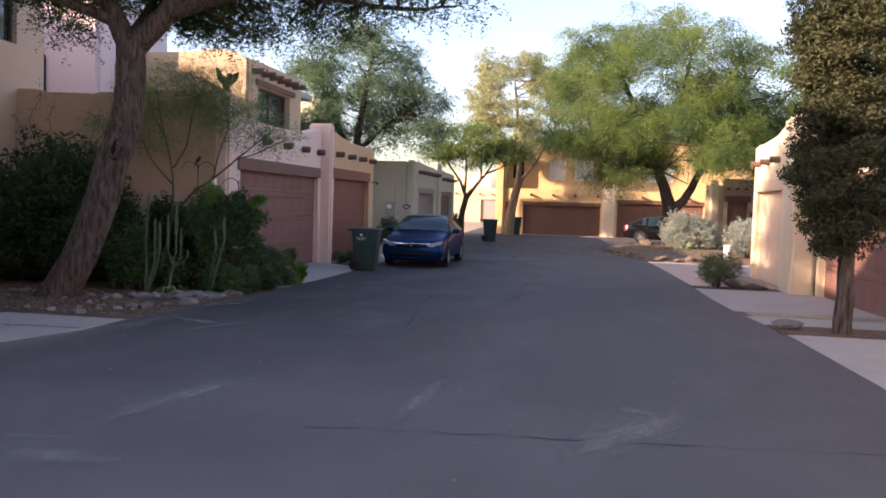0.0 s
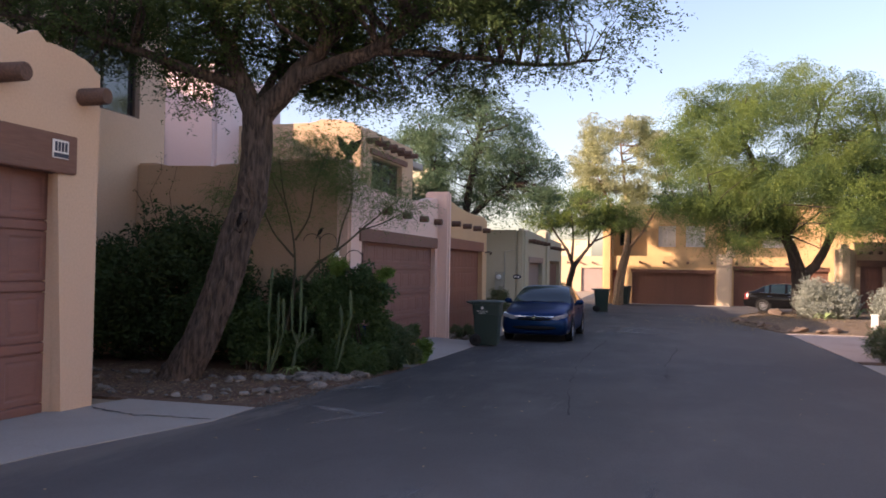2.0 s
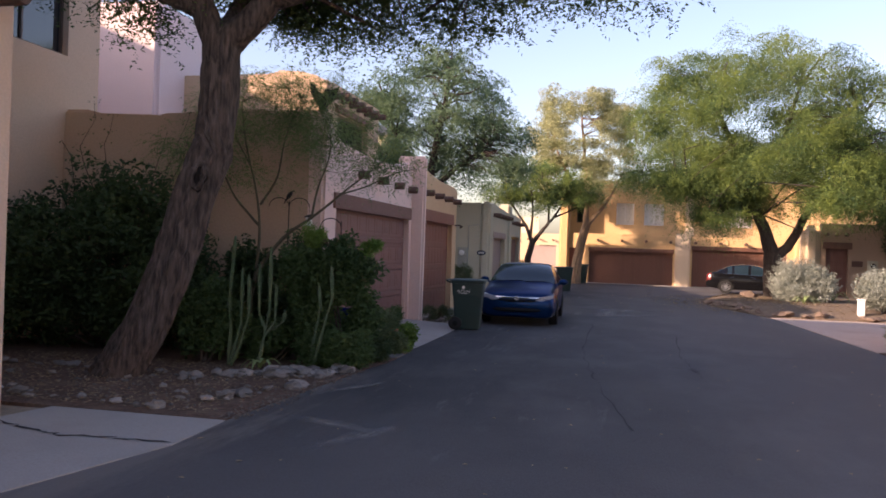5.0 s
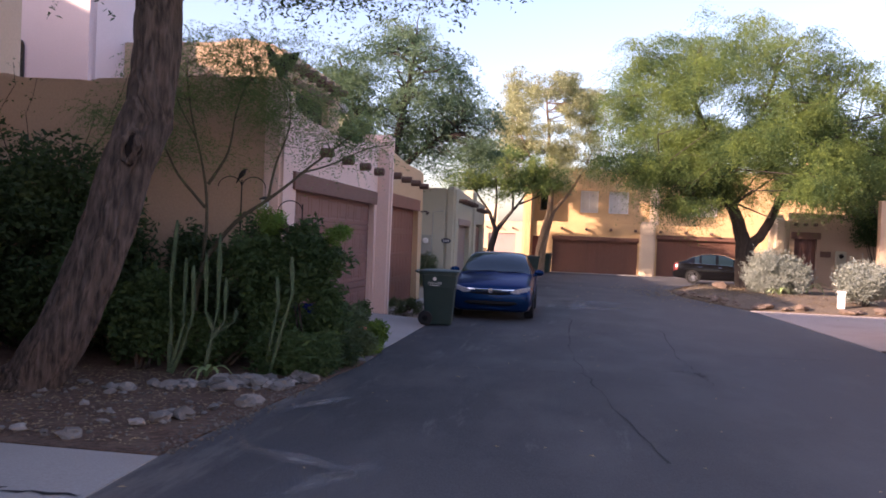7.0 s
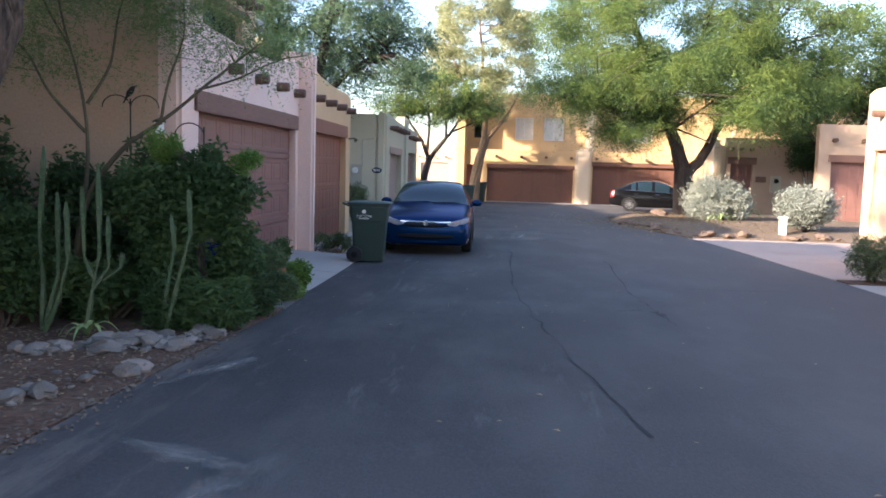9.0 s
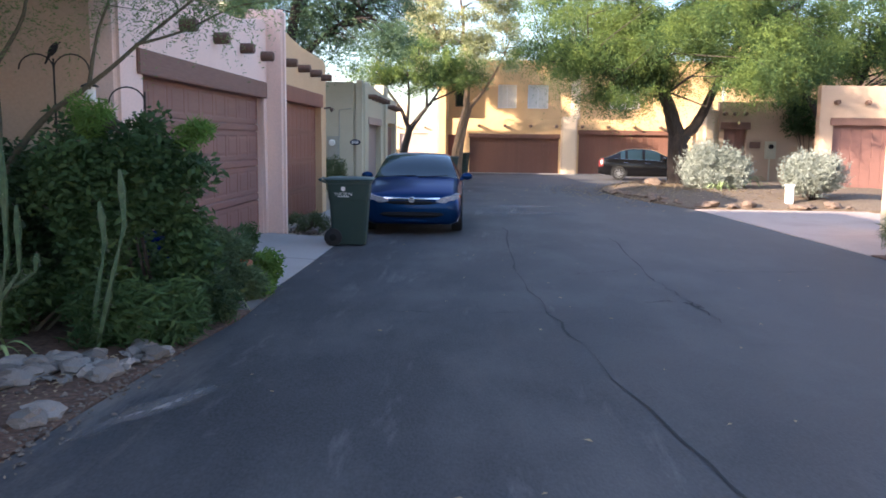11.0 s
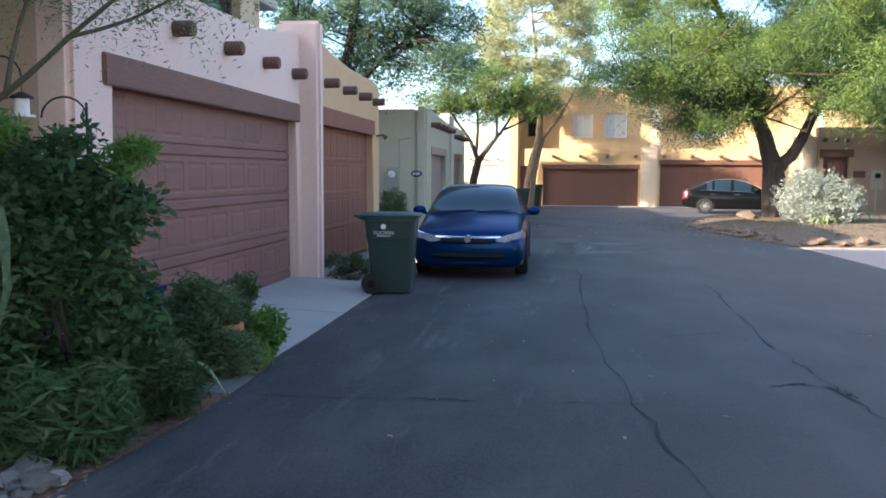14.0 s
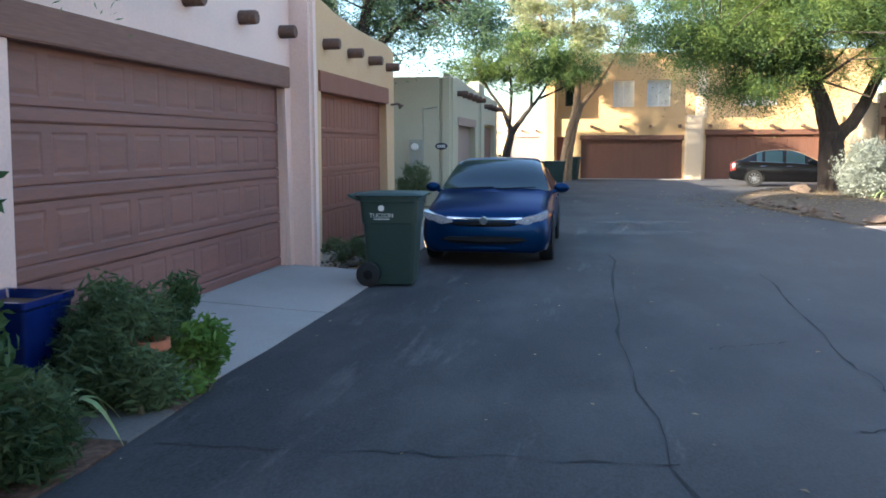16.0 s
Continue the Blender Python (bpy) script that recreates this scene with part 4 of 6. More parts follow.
# the spreading tree in the island bed
tree("mesquite_tree", (10.8, 16.3, 0.1),
     [([(10.75, 16.3, -0.2), (10.7, 16.3, 0.5), (10.6, 16.3, 1.9)], 0.42, 0.31),
      ([(10.6, 16.3, 1.75), (10.25, 16.2, 2.8), (9.6, 16.1, 4.1), (8.9, 15.8, 6.0), (8.2, 15.6, 7.6)], 0.27, 0.07),
      ([(10.65, 16.3, 1.6), (11.3, 16.4, 2.3), (11.9, 16.5, 3.6), (12.4, 16.5, 4.6), (13.0, 16.6, 6.0), (13.6, 16.6, 7.2)], 0.22, 0.06),
      ([(10.2, 16.2, 3.2), (8.8, 15.6, 4.0), (7.2, 15.0, 4.4), (5.9, 14.6, 4.2)], 0.13, 0.03),
      ([(9.9, 16.0, 4.4), (10.6, 15.0, 6.0), (11.0, 14.4, 8.0)], 0.13, 0.04),
      ([(10.0, 16.1, 4.0), (9.6, 18.0, 5.0), (9.3, 19.5, 6.0)], 0.12, 0.03)],
     [((9.6, 16.0, 7.0), (4.9, 4.8, 3.3)), ((6.6, 15.2, 4.8), (2.3, 2.8, 1.7)), ((13.6, 16.4, 6.4), (3.2, 3.6, 2.5)), ((9.8, 15.4, 5.0), (3.6, 3.4, 1.2)), ((7.9, 15.2, 3.9), (2.1, 2.3, 0.9)), ((6.6, 15.6, 7.2), (2.0, 2.4, 1.8)), ((8.8, 18.6, 4.5), (2.8, 2.4, 1.4)), ((13.2, 18.6, 5.2), (2.6, 2.4, 1.3)), ((8.6, 14.6, 3.5), (2.2, 1.8, 0.7)), ((12.6, 13.8, 4.7), (2.2, 2.0, 1.1)), ((14.6, 17.4, 4.2), (1.8, 1.8, 0.9)), ((12.4, 12.9, 3.9), (1.7, 1.5, 0.8)), ((8.0, 14.8, 3.3), (1.6, 1.4, 0.55)), ((12.0, 16.8, 3.9), (2.0, 2.0, 0.6))],
     1400, 400, 0.22, 0.082, 0.026, L_BIG, M_BARK_DARK, "broad bright-green mesquite tree with a forked trunk", 5, 0.45, 0.42, 3, 0.25, 0.02, strand=0.8, scale=0.6, layer=2.0)

tree("acacia_tree", (0.2, 24.6, -0.1),
     [([(0.15, 24.6, -0.2), (0.2, 24.6, 1.0), (0.42, 24.7, 2.1)], 0.2, 0.15),
      ([(0.42, 24.7, 2.0), (0.1, 24.6, 2.9), (-0.5, 24.5, 3.7), (-1.1, 24.4, 4.8)], 0.12, 0.03), ([(0.42, 24.7, 2.0), (0.95, 24.8, 2.8), (1.5, 24.9, 3.4), (2.1, 25.0, 4.6)], 0.13, 0.03),
      ([(0.3, 24.7, 2.4), (0.45, 24.4, 3.6), (0.3, 24.2, 5.0)], 0.09, 0.02), ([(1.2, 24.8, 3.1), (1.2, 24.6, 4.0), (0.9, 24.5, 5.2)], 0.07, 0.02), ([(1.5, 24.9, 3.4), (2.4, 25.0, 3.8), (3.2, 25.1, 4.3)], 0.06, 0.02)],
     [((0.6, 24.8, 5.2), (2.5, 2.1, 1.1)), ((2.5, 25.0, 4.6), (1.5, 1.5, 0.7)), ((-1.3, 24.5, 4.7), (1.3, 1.4, 0.8)), ((0.4, 24.4, 4.2), (1.2, 1.2, 0.5))],
     380, 120, 0.2, 0.10, 0.036, L_BIG, M_BARK_DARK, "small light-green tree with dark forking trunk", 7, 0.3, 0.3, 2, strand=0.5, scale=0.9, layer=1.8)
tree("eucalyptus_tree", (2.6, 28.6, -0.1),
     [([(2.45, 28.6, -0.2), (2.6, 28.6, 1.6), (3.0, 28.6, 3.2)], 0.30, 0.22), ([(2.95, 28.6, 3.0), (3.0, 28.6, 5.0), (2.7, 28.6, 7.6), (2.5, 28.6, 9.5)], 0.18, 0.04), ([(3.0, 28.6, 3.1), (4.0, 28.5, 4.3), (4.8, 28.4, 5.8)], 0.13, 0.03), ([(2.95, 28.6, 4.4), (1.7, 28.4, 6.2), (1.1, 28.4, 7.6)], 0.1, 0.03)],
     [((2.7, 28.6, 7.9), (3.3, 2.5, 3.5)), ((3.7, 28.5, 5.6), (1.9, 1.6, 1.3)), ((1.3, 28.5, 6.0), (1.6, 1.6, 1.2))],
     520, 130, 0.26, 0.14, 0.046, L_GOLD, M_BARK_TAN, "tall sparse tree with golden-olive leaves and tan trunk", 9, 0.5, 0.25, 3, twig_r=0.014)
tree("palo_verde_tree", (-2.0, 10.3, 0),
     [([(-2.0, 10.3, -0.2), (-1.95, 10.3, 2.0), (-1.85, 10.3, 4.2), (-1.5, 10.2, 6.0), (-1.2, 10.2, 7.8)], 0.26, 0.05), ([(-1.9, 10.3, 3.2), (-2.9, 10.3, 5.0), (-3.8, 10.2, 7.4)], 0.14, 0.03), ([(-1.85, 10.3, 3.6), (-0.7, 10.2, 4.6), (0.5, 10.1, 5.4)], 0.12, 0.03)],
     [((-1.7, 10.3, 6.5), (2.7, 2.3, 2.3)), ((0.3, 10.2, 5.2), (1.7, 1.7, 1.3)), ((-3.6, 10.3, 5.6), (1.8, 1.8, 1.8)), ((-1.1, 10.3, 4.2), (2.0, 1.6, 0.8))],
     620, 140, 0.19, 0.105, 0.032, L_BLUE, M_BARK_DARK, "tall blue-green tree rising behind the garages", 11, 0.4, 0.4, 2, strand=0.6, scale=0.8, layer=1.8)
tree("mesquite_tree", (17.5, 20.5, 0),
     [([(17.5, 20.5, -0.2), (17.5, 20.5, 2.2)], 0.25, 0.2), ([(17.5, 20.5, 2.0), (16.2, 20.3, 4.0), (15.5, 20.2, 6.5)], 0.15, 0.03), ([(17.5, 20.5, 2.0), (18.8, 20.5, 4.2), (19.5, 20.5, 6.8)], 0.15, 0.03)],
     [((17.3, 20.3, 6.4), (3.6, 3.0, 2.6)), ((15.6, 19.6, 4.6), (1.8, 1.8, 1.2)), ((19.6, 20.5, 5.2), (2.4, 2.4, 1.8)), ((16.6, 21.2, 3.9), (2.6, 0.9, 0.7)), ((19.8, 21.0, 3.4), (1.6, 0.9, 1.2))],
     560, 182, 0.28, 0.115, 0.042, L_BIG, M_BARK_DARK, "green tree behind the shaded wall", 13, 0.4, 0.25, 3, strand=0.6, layer=1.8)
tree("palo_verde_tree", (-0.75, -6.75, 0.0),
     [([(-0.75, -6.75, -0.1), (-0.68, -6.7, 0.9), (-0.58, -6.7, 1.7), (-0.66, -6.7, 2.4), (-0.85, -6.75, 3.1), (-0.9, -6.8, 3.7)], 0.034, 0.008),
      ([(-0.8, -6.8, -0.1), (-0.6, -6.8, 1.2), (-0.2, -6.75, 1.75), (0.25, -6.7, 2.05), (0.7, -6.65, 2.45), (1.25, -6.55, 2.9)], 0.042, 0.01),
      ([(-0.62, -6.7, 1.9), (-1.0, -6.75, 2.3), (-1.2, -6.8, 2.75), (-1.6, -6.9, 3.05)], 0.022, 0.007),
      ([(-0.6, -6.7, 2.2), (-0.35, -6.65, 2.6), (-0.3, -6.6, 3.2), (-0.05, -6.6, 3.8)], 0.022, 0.007),
      ([(0.2, -6.7, 2.0), (0.25, -6.6, 2.5), (0.4, -6.5, 2.95), (0.35, -6.45, 3.5)], 0.02, 0.006),
      ([(0.6, -6.65, 2.38), (0.95, -6.5, 2.5), (1.4, -6.4, 2.75), (1.7, -6.35, 2.8)], 0.016, 0.005),
      ([(-0.78, -6.72, 2.8), (-1.1, -6.7, 3.3), (-1.15, -6.7, 3.8)], 0.014, 0.005)],
     [((-0.9, -6.8, 3.5), (0.9, 0.7, 0.42)), ((0.3, -6.5, 3.35), (1.0, 0.8, 0.42)), ((1.0, -6.4, 2.9), (0.85, 0.7, 0.36)), ((-1.5, -6.9, 2.9), (0.7, 0.6, 0.4)), ((-0.3, -6.6, 2.75), (0.7, 0.6, 0.35)), ((-0.2, -6.7, 3.9), (1.2, 0.8, 0.3))],
     360, 112, 0.14, 0.05, 0.0105, L_AIRY, M_STEM, "slender airy tree with fine feathery leaves", 15, 0.25, 0.12, 3, 0.1, 0.008, strand=0.42, scale=1.6)
# dark bark in place of tan stands in for shade on the trunk
tree("cypress_tree", (10.65, -8.95, 0.0),
     [([(10.65, -8.95, -0.1), (10.66, -8.95, 1.2), (10.62, -8.95, 3.0), (10.6, -8.95, 6.0)], 0.14, 0.05)],
     [((10.6, -8.95, 2.4), (0.72, 0.72, 1.35)), ((10.6, -8.95, 4.2), (0.78, 0.78, 1.9)), ((10.6, -8.95, 5.9), (0.5, 0.5, 1.5))],
     820, 150, 0.13, 0.085, 0.024, L_CYPRESS, M_BARK, "dark columnar cypress with browning foliage and bare trunk", 17, -0.4, -0.4, 9)


def shrub(name, base, blobs, n, count, spread, ll, lw, leaf, label, seed, droop=0.0, stems=8, bark=None, shell=0.5, group="", gap=-0.1, strand=0.0):
    rng = np.random.default_rng(seed)
    t = thing(name, label, "shrub", base, group)
    pts = fill(blobs, n, rng, shell, gap, 1.5)
    bm = bmesh.new()
    for p in pts[:: max(1, len(pts) // stems)]:
        q = Vector(base).lerp(Vector(p), 0.5) + Vector((0, 0, 0.1))
        tube(bm, [(base[0] + rng.normal(0, 0.06), base[1] + rng.normal(0, 0.06), base[2] - 0.05), q, p], [0.02, 0.014, 0.005], 5)
    part("branchwork", bm, bark or M_BARK, t)
    leaves("foliage", t, pts, spread, count, ll, lw, leaf, rng, droop, 0.9, strand=strand)
    return t


shrub("hedge", (-2.9, -7.0, 0), [((-3.2, -7.1, 1.3), (1.5, 1.1, 1.45)), ((-2.2, -7.0, 1.15), (1.1, 1.0, 1.3)), ((-4.0, -7.6, 1.0), (0.8, 1.2, 1.1))], 460, 80, 0.16, 0.11, 0.045, L_DARK, "dense dark-green hedge against the wall", 21, stems=14, shell=0.3, gap=0.15)
shrub("bush", (-0.9, -6.3, 0), [((-1.0, -6.3, 0.75), (0.9, 0.6, 0.8)), ((-0.1, -6.6, 0.85), (0.55, 0.5, 0.85))], 300, 75, 0.12, 0.09, 0.04, L_DARK, "dark leafy bush in the planting bed", 22, shell=0.3, gap=0.2)
shrub("bush", (-0.75, -7.9, 0), [((-0.75, -7.85, 0.62), (0.5, 0.32, 0.42)), ((-1.15, -7.95, 0.45), (0.35, 0.3, 0.4))], 170, 60, 0.09, 0.09, 0.034, L_SHRUB, "rounded mid-green bush beside the leaning trunk", 41, -0.1, 10, shell=0.3, gap=0.15)
shrub("bush", (0.8, -7.0, 0), [((0.82, -7.2, 0.7), (0.58, 0.42, 0.72)), ((0.72, -7.2, 1.35), (0.42, 0.36, 0.5)), ((1.12, -7.15, 1.15), (0.3, 0.28, 0.4)), ((0.3, -7.2, 1.2), (0.3, 0.3, 0.42))], 330, 75, 0.09, 0.085, 0.036, L_SHRUB, "round glossy green bush at the bed's corner", 23, shell=0.3, gap=0.2)
shrub("bush", (0.75, -7.0, 1.4), [((0.45, -7.2, 1.78), (0.16, 0.14, 0.16)), ((1.25, -7.1, 1.6), (0.13, 0.12, 0.12))], 24, 60, 0.06, 0.12, 0.014, L_BRIGHT, "light-green feathery shoots on top of the bush", 24, -0.6, 4, M_STEM)
shrub("low_plant", (1.2, -6.5, 0), [((1.12, -6.7, 0.18), (0.28, 0.3, 0.22)), ((0.85, -6.3, 0.15), (0.25, 0.25, 0.18))], 150, 50, 0.08, 0.11, 0.016, L_HERB, "grey-green low plants with fine leaves", 25, -0.3, 14, M_STEM, gap=0.15)
shrub("low_plant", (0.92, -5.3, 0), [((0.92, -5.3, 0.26), (0.34, 0.32, 0.28)), ((1.0, -5.62, 0.17), (0.28, 0.2, 0.2)), ((1.2, -5.5, 0.16), (0.18, 0.2, 0.18)), ((0.72, -5.15, 0.44), (0.2, 0.2, 0.22)), ((0.95, -5.1, 0.4), (0.14, 0.14, 0.2))], 190, 40, 0.09, 0.11, 0.02, L_HERB, "green leafy plant beside the driveway", 26, -0.35, 14, M_STEM, gap=0.2)
shrub("low_plant", (1.28, -5.02, 0), [((1.26, -5.12, 0.14), (0.2, 0.28, 0.16)), ((1.3, -4.95, 0.22), (0.1, 0.12, 0.14))], 80, 34, 0.065, 0.085, 0.026, L_BRIGHT, "bright lime-green plant at the asphalt's edge", 27, -0.3, 8, M_STEM, gap=0.15)
shrub("low_plant", (1.2, -5.58, 0), [((1.2, -5.58, 0.14), (0.2, 0.15, 0.15))], 70, 40, 0.06, 0.1, 0.02, L_HERB, "low leafy herb before the flower pot", 43, -0.3, 8, M_STEM, gap=-0.3)
shrub("low_plant", (0.95, -4.75, 0), [((0.97, -4.7, 0.46), (0.1, 0.12, 0.18))], 22, 22, 0.05, 0.13, 0.025, L_SHRUB, "upright leafy shoots beside the driveway", 28, -0.7, 8, M_STEM)
shrub("low_plant", (-0.1, -7.3, 0), [((-0.3, -7.3, 0.3), (0.5, 0.35, 0.3)), ((0.5, -7.0, 0.3), (0.4, 0.3, 0.3))], 90, 70, 0.08, 0.1, 0.03, L_SHRUB, "low green plants among the cactus stems", 29, -0.2, 10, M_STEM)
shrub("low_plant", (1.1, -7.65, 0), [((1.12, -7.6, 0.25), (0.28, 0.28, 0.28)), ((0.75, -7.65, 0.2), (0.35, 0.2, 0.22))], 110, 55, 0.08, 0.12, 0.02, L_SHRUB, "leafy skirt of plants below the bush", 38, -0.2, 10, M_STEM, gap=0.1)
shrub("silver_shrub", (10.9, 13.3, 0.15), [((11.12, 13.3, 0.72), (1.0, 0.9, 0.62)), ((10.85, 13.2, 1.12), (0.55, 0.55, 0.42))], 330, 140, 0.13, 0.085, 0.024, L_SILVER, "rounded silver-leaved shrub under the mesquite", 31, -0.7, 10, group="silver shrubs", strand=0.26)
shrub("silver_shrub", (12.7, 9.4, -0.05), [((12.7, 9.4, 0.75), (0.72, 0.7, 0.5)), ((12.6, 9.4, 1.0), (0.5, 0.5, 0.32))], 250, 126, 0.11, 0.085, 0.024, L_SILVER, "rounded silver-leaved shrub beside the sunlit garage", 32, -0.7, 10, group="silver shrubs", strand=0.24)
shrub("bush", (10.15, -1.1, 0), [((10.15, -1.1, 0.36), (0.42, 0.5, 0.38))], 60, 40, 0.1, 0.2, 0.014, L_SAGE, "sparse spiky desert bush", 33, -0.4, 10)
shrub("bush", (-0.9, 24.5, -0.1), [((-0.7, 24.6, 0.55), (0.9, 0.8, 0.6))], 110, 70, 0.14, 0.14, 0.035, L_SAGE, "pale green bush at the lane's edge", 35, -0.2, 8)
shrub("bush", (-1.2, 11.6, 0), [((-0.9, 11.7, 0.5), (0.45, 0.4, 0.5))], 50, 50, 0.1, 0.2, 0.02, L_SAGE, "tuft of tall grass below the meter", 36, -0.8, 8)
shrub("weeds", (0.55, 1.0, 0), [((0.5, 0.9, 0.12), (0.3, 0.2, 0.14)), ((0.85, 0.55, 0.16), (0.16, 0.14, 0.16))], 40, 40, 0.05, 0.13, 0.012, L_SAGE, "weedy tufts at the foot of the pier", 37, -0.7, 8, M_STEM)


shrub("hedge", (17.4, 22.05, 0), [((17.3, 22.0, 2.7), (1.2, 0.4, 0.8)), ((18.8, 22.05, 3.0), (1.2, 0.5, 0.8)), ((16.6, 22.2, 3.4), (1.2, 0.5, 0.4)), ((18.4, 21.9, 1.6), (0.5, 0.4, 0.9))], 260, 60, 0.16, 0.12, 0.045, L_DARK, "dark climbing shrub hanging over the shaded wall", 39, stems=10, shell=0.3, gap=0.15)


# ---------------------------------------------------------------- cars
M_BLUE = mat("blue_car_paint", (0.004, 0.025, 0.085), 0.3, 0.08, 300, 0, metal=0.55, spec=0.25, coat=0.12)
M_BLUE.node_tree.nodes["Principled BSDF"].inputs["Specular Tint"].default_value = (0.2, 0.3, 0.55, 1)
M_BLACK = mat("black_car_paint", (0.004, 0.004, 0.005), 0.22, 0.05, 200, 0, spec=0.3, coat=0.15)
M_CARGLASS = mat("car_glass", (0.012, 0.024, 0.034), 0.05, 0.0, 5, 0, spec=0.45)
M_RUBBER = mat("rubber", (0.018, 0.018, 0.019), 0.85, 0.2, 60, 0.2)
M_RIM = mat("alloy", (0.45, 0.45, 0.47), 0.35, 0.05, 60, 0, metal=0.9)
M_CHROME = mat("chrome", (0.8, 0.8, 0.82), 0.12, 0.0, 60, 0, metal=1.0)
M_TRIM = mat("black_plastic", (0.009, 0.009, 0.01), 0.7, 0.1, 60, 0.05, spec=0.15)
M_LAMP = mat("lamp_glass", (0.32, 0.34, 0.38), 0.15, 0.3, 30, 0, spec=0.4)
M_AMBER = mat("amber_lamp", (0.45, 0.12, 0.03), 0.2, 0.1, 30, 0)
M_REDLAMP = mat("red_lamp", (0.11, 0.006, 0.006), 0.2, 0.1, 30, 0)

# stations along a sedan: x, half width, underside, belt, top, inset of the top edge
STATIONS = [(2.27, 0.70, 0.24, 0.50, 0.61, 0.90), (2.23, 0.79, 0.20, 0.55, 0.67, 0.90), (2.10, 0.855, 0.18, 0.62, 0.745, 0.91), (1.75, 0.878, 0.18, 0.69, 0.835, 0.91), (1.35, 0.884, 0.18, 0.74, 0.90, 0.90),
            (1.12, 0.888, 0.18, 0.80, 0.945, 0.90), (0.88, 0.89, 0.18, 0.85, 1.04, 0.87), (0.46, 0.89, 0.18, 0.88, 1.25, 0.78), (0.05, 0.89, 0.18, 0.90, 1.38, 0.715), (-0.45, 0.89, 0.18, 0.92, 1.41, 0.70),
            (-0.95, 0.888, 0.18, 0.94, 1.38, 0.70), (-1.35, 0.882, 0.19, 0.95, 1.26, 0.73), (-1.68, 0.872, 0.21, 0.96, 1.10, 0.81), (-1.95, 0.85, 0.24, 0.94, 1.03, 0.88), (-2.15, 0.79, 0.27, 0.88, 0.97, 0.9), (-2.25, 0.68, 0.33, 0.72, 0.84, 0.9)]


def spline(rows, sub):
    a = np.array(rows, float)
    out = []
    for i in range(len(a) - 1):
        p0, p1, p2, p3 = a[max(0, i - 1)], a[i], a[i + 1], a[min(len(a) - 1, i + 2)]
        for k in range(sub):
            t = k / sub
            out.append(0.5 * (2 * p1 + (p2 - p0) * t + (2 * p0 - 5 * p1 + 4 * p2 - p3) * t * t + (3 * p1 - p0 - 3 * p2 + p3) * t ** 3))
    out.append(a[-1])
    return np.array(out)


def car_grid():
    st = spline(STATIONS, 4)
    rows = []
    for x, w, zb, belt, top, e in st:
        mid = zb + (belt - zb) * 0.55
        prof = [(0, zb), (0.82 * w, zb), (0.95 * w, zb + 0.05), (0.985 * w, zb + 0.14), (w, mid), (0.985 * w, belt - 0.03), (0.955 * w, belt + 0.015), (e * w + (0.955 - e) * w * 0.45, belt + (top - belt) * 0.55), (e * w, top - 0.035 - 0.03 * (0.95 - e)), (e * w * 0.86, top - 0.006), (e * w * 0.5, top + 0.008), (0, top + 0.012)]
        rows.append([(x, y, z) for y, z in prof])
    return np.array(rows), st


def patch(grid, i0, i1, j0, j1, side, off, bm):
    """A piece of the car's skin lifted off by a few millimetres, with edges."""
    g = grid[i0:i1 + 1, j0:j1 + 1].copy()
    du, dv = np.gradient(g, axis=0), np.gradient(g, axis=1)
    n = np.cross(du, dv)
    n /= np.linalg.norm(n, axis=2)[..., None] + 1e-9
    c = g - np.array([0, 0, 0.6])
    n *= np.sign((n * c).sum(axis=2))[..., None]
    lay = []
    for o in (off, -0.004):
        q = g + n * o
        q[..., 1] *= side
        lay.append([[bm.verts.new(p) for p in r] for r in q])
    A, B = lay
    for i in range(len(A) - 1):
        for j in range(len(A[0]) - 1):
            bm.faces.new((A[i][j], A[i + 1][j], A[i + 1][j + 1], A[i][j + 1]))
    edge = [(0, j) for j in range(len(A[0]))] + [(i, len(A[0]) - 1) for i in range(1, len(A))] + [(len(A) - 1, j) for j in range(len(A[0]) - 2, -1, -1)] + [(i, 0) for i in range(len(A) - 2, 0, -1)]
    for (a, b), (c2, d) in zip(edge, edge[1:] + edge[:1]):
        bm.faces.new((A[a][b], A[c2][d], B[c2][d], B[a][b]))


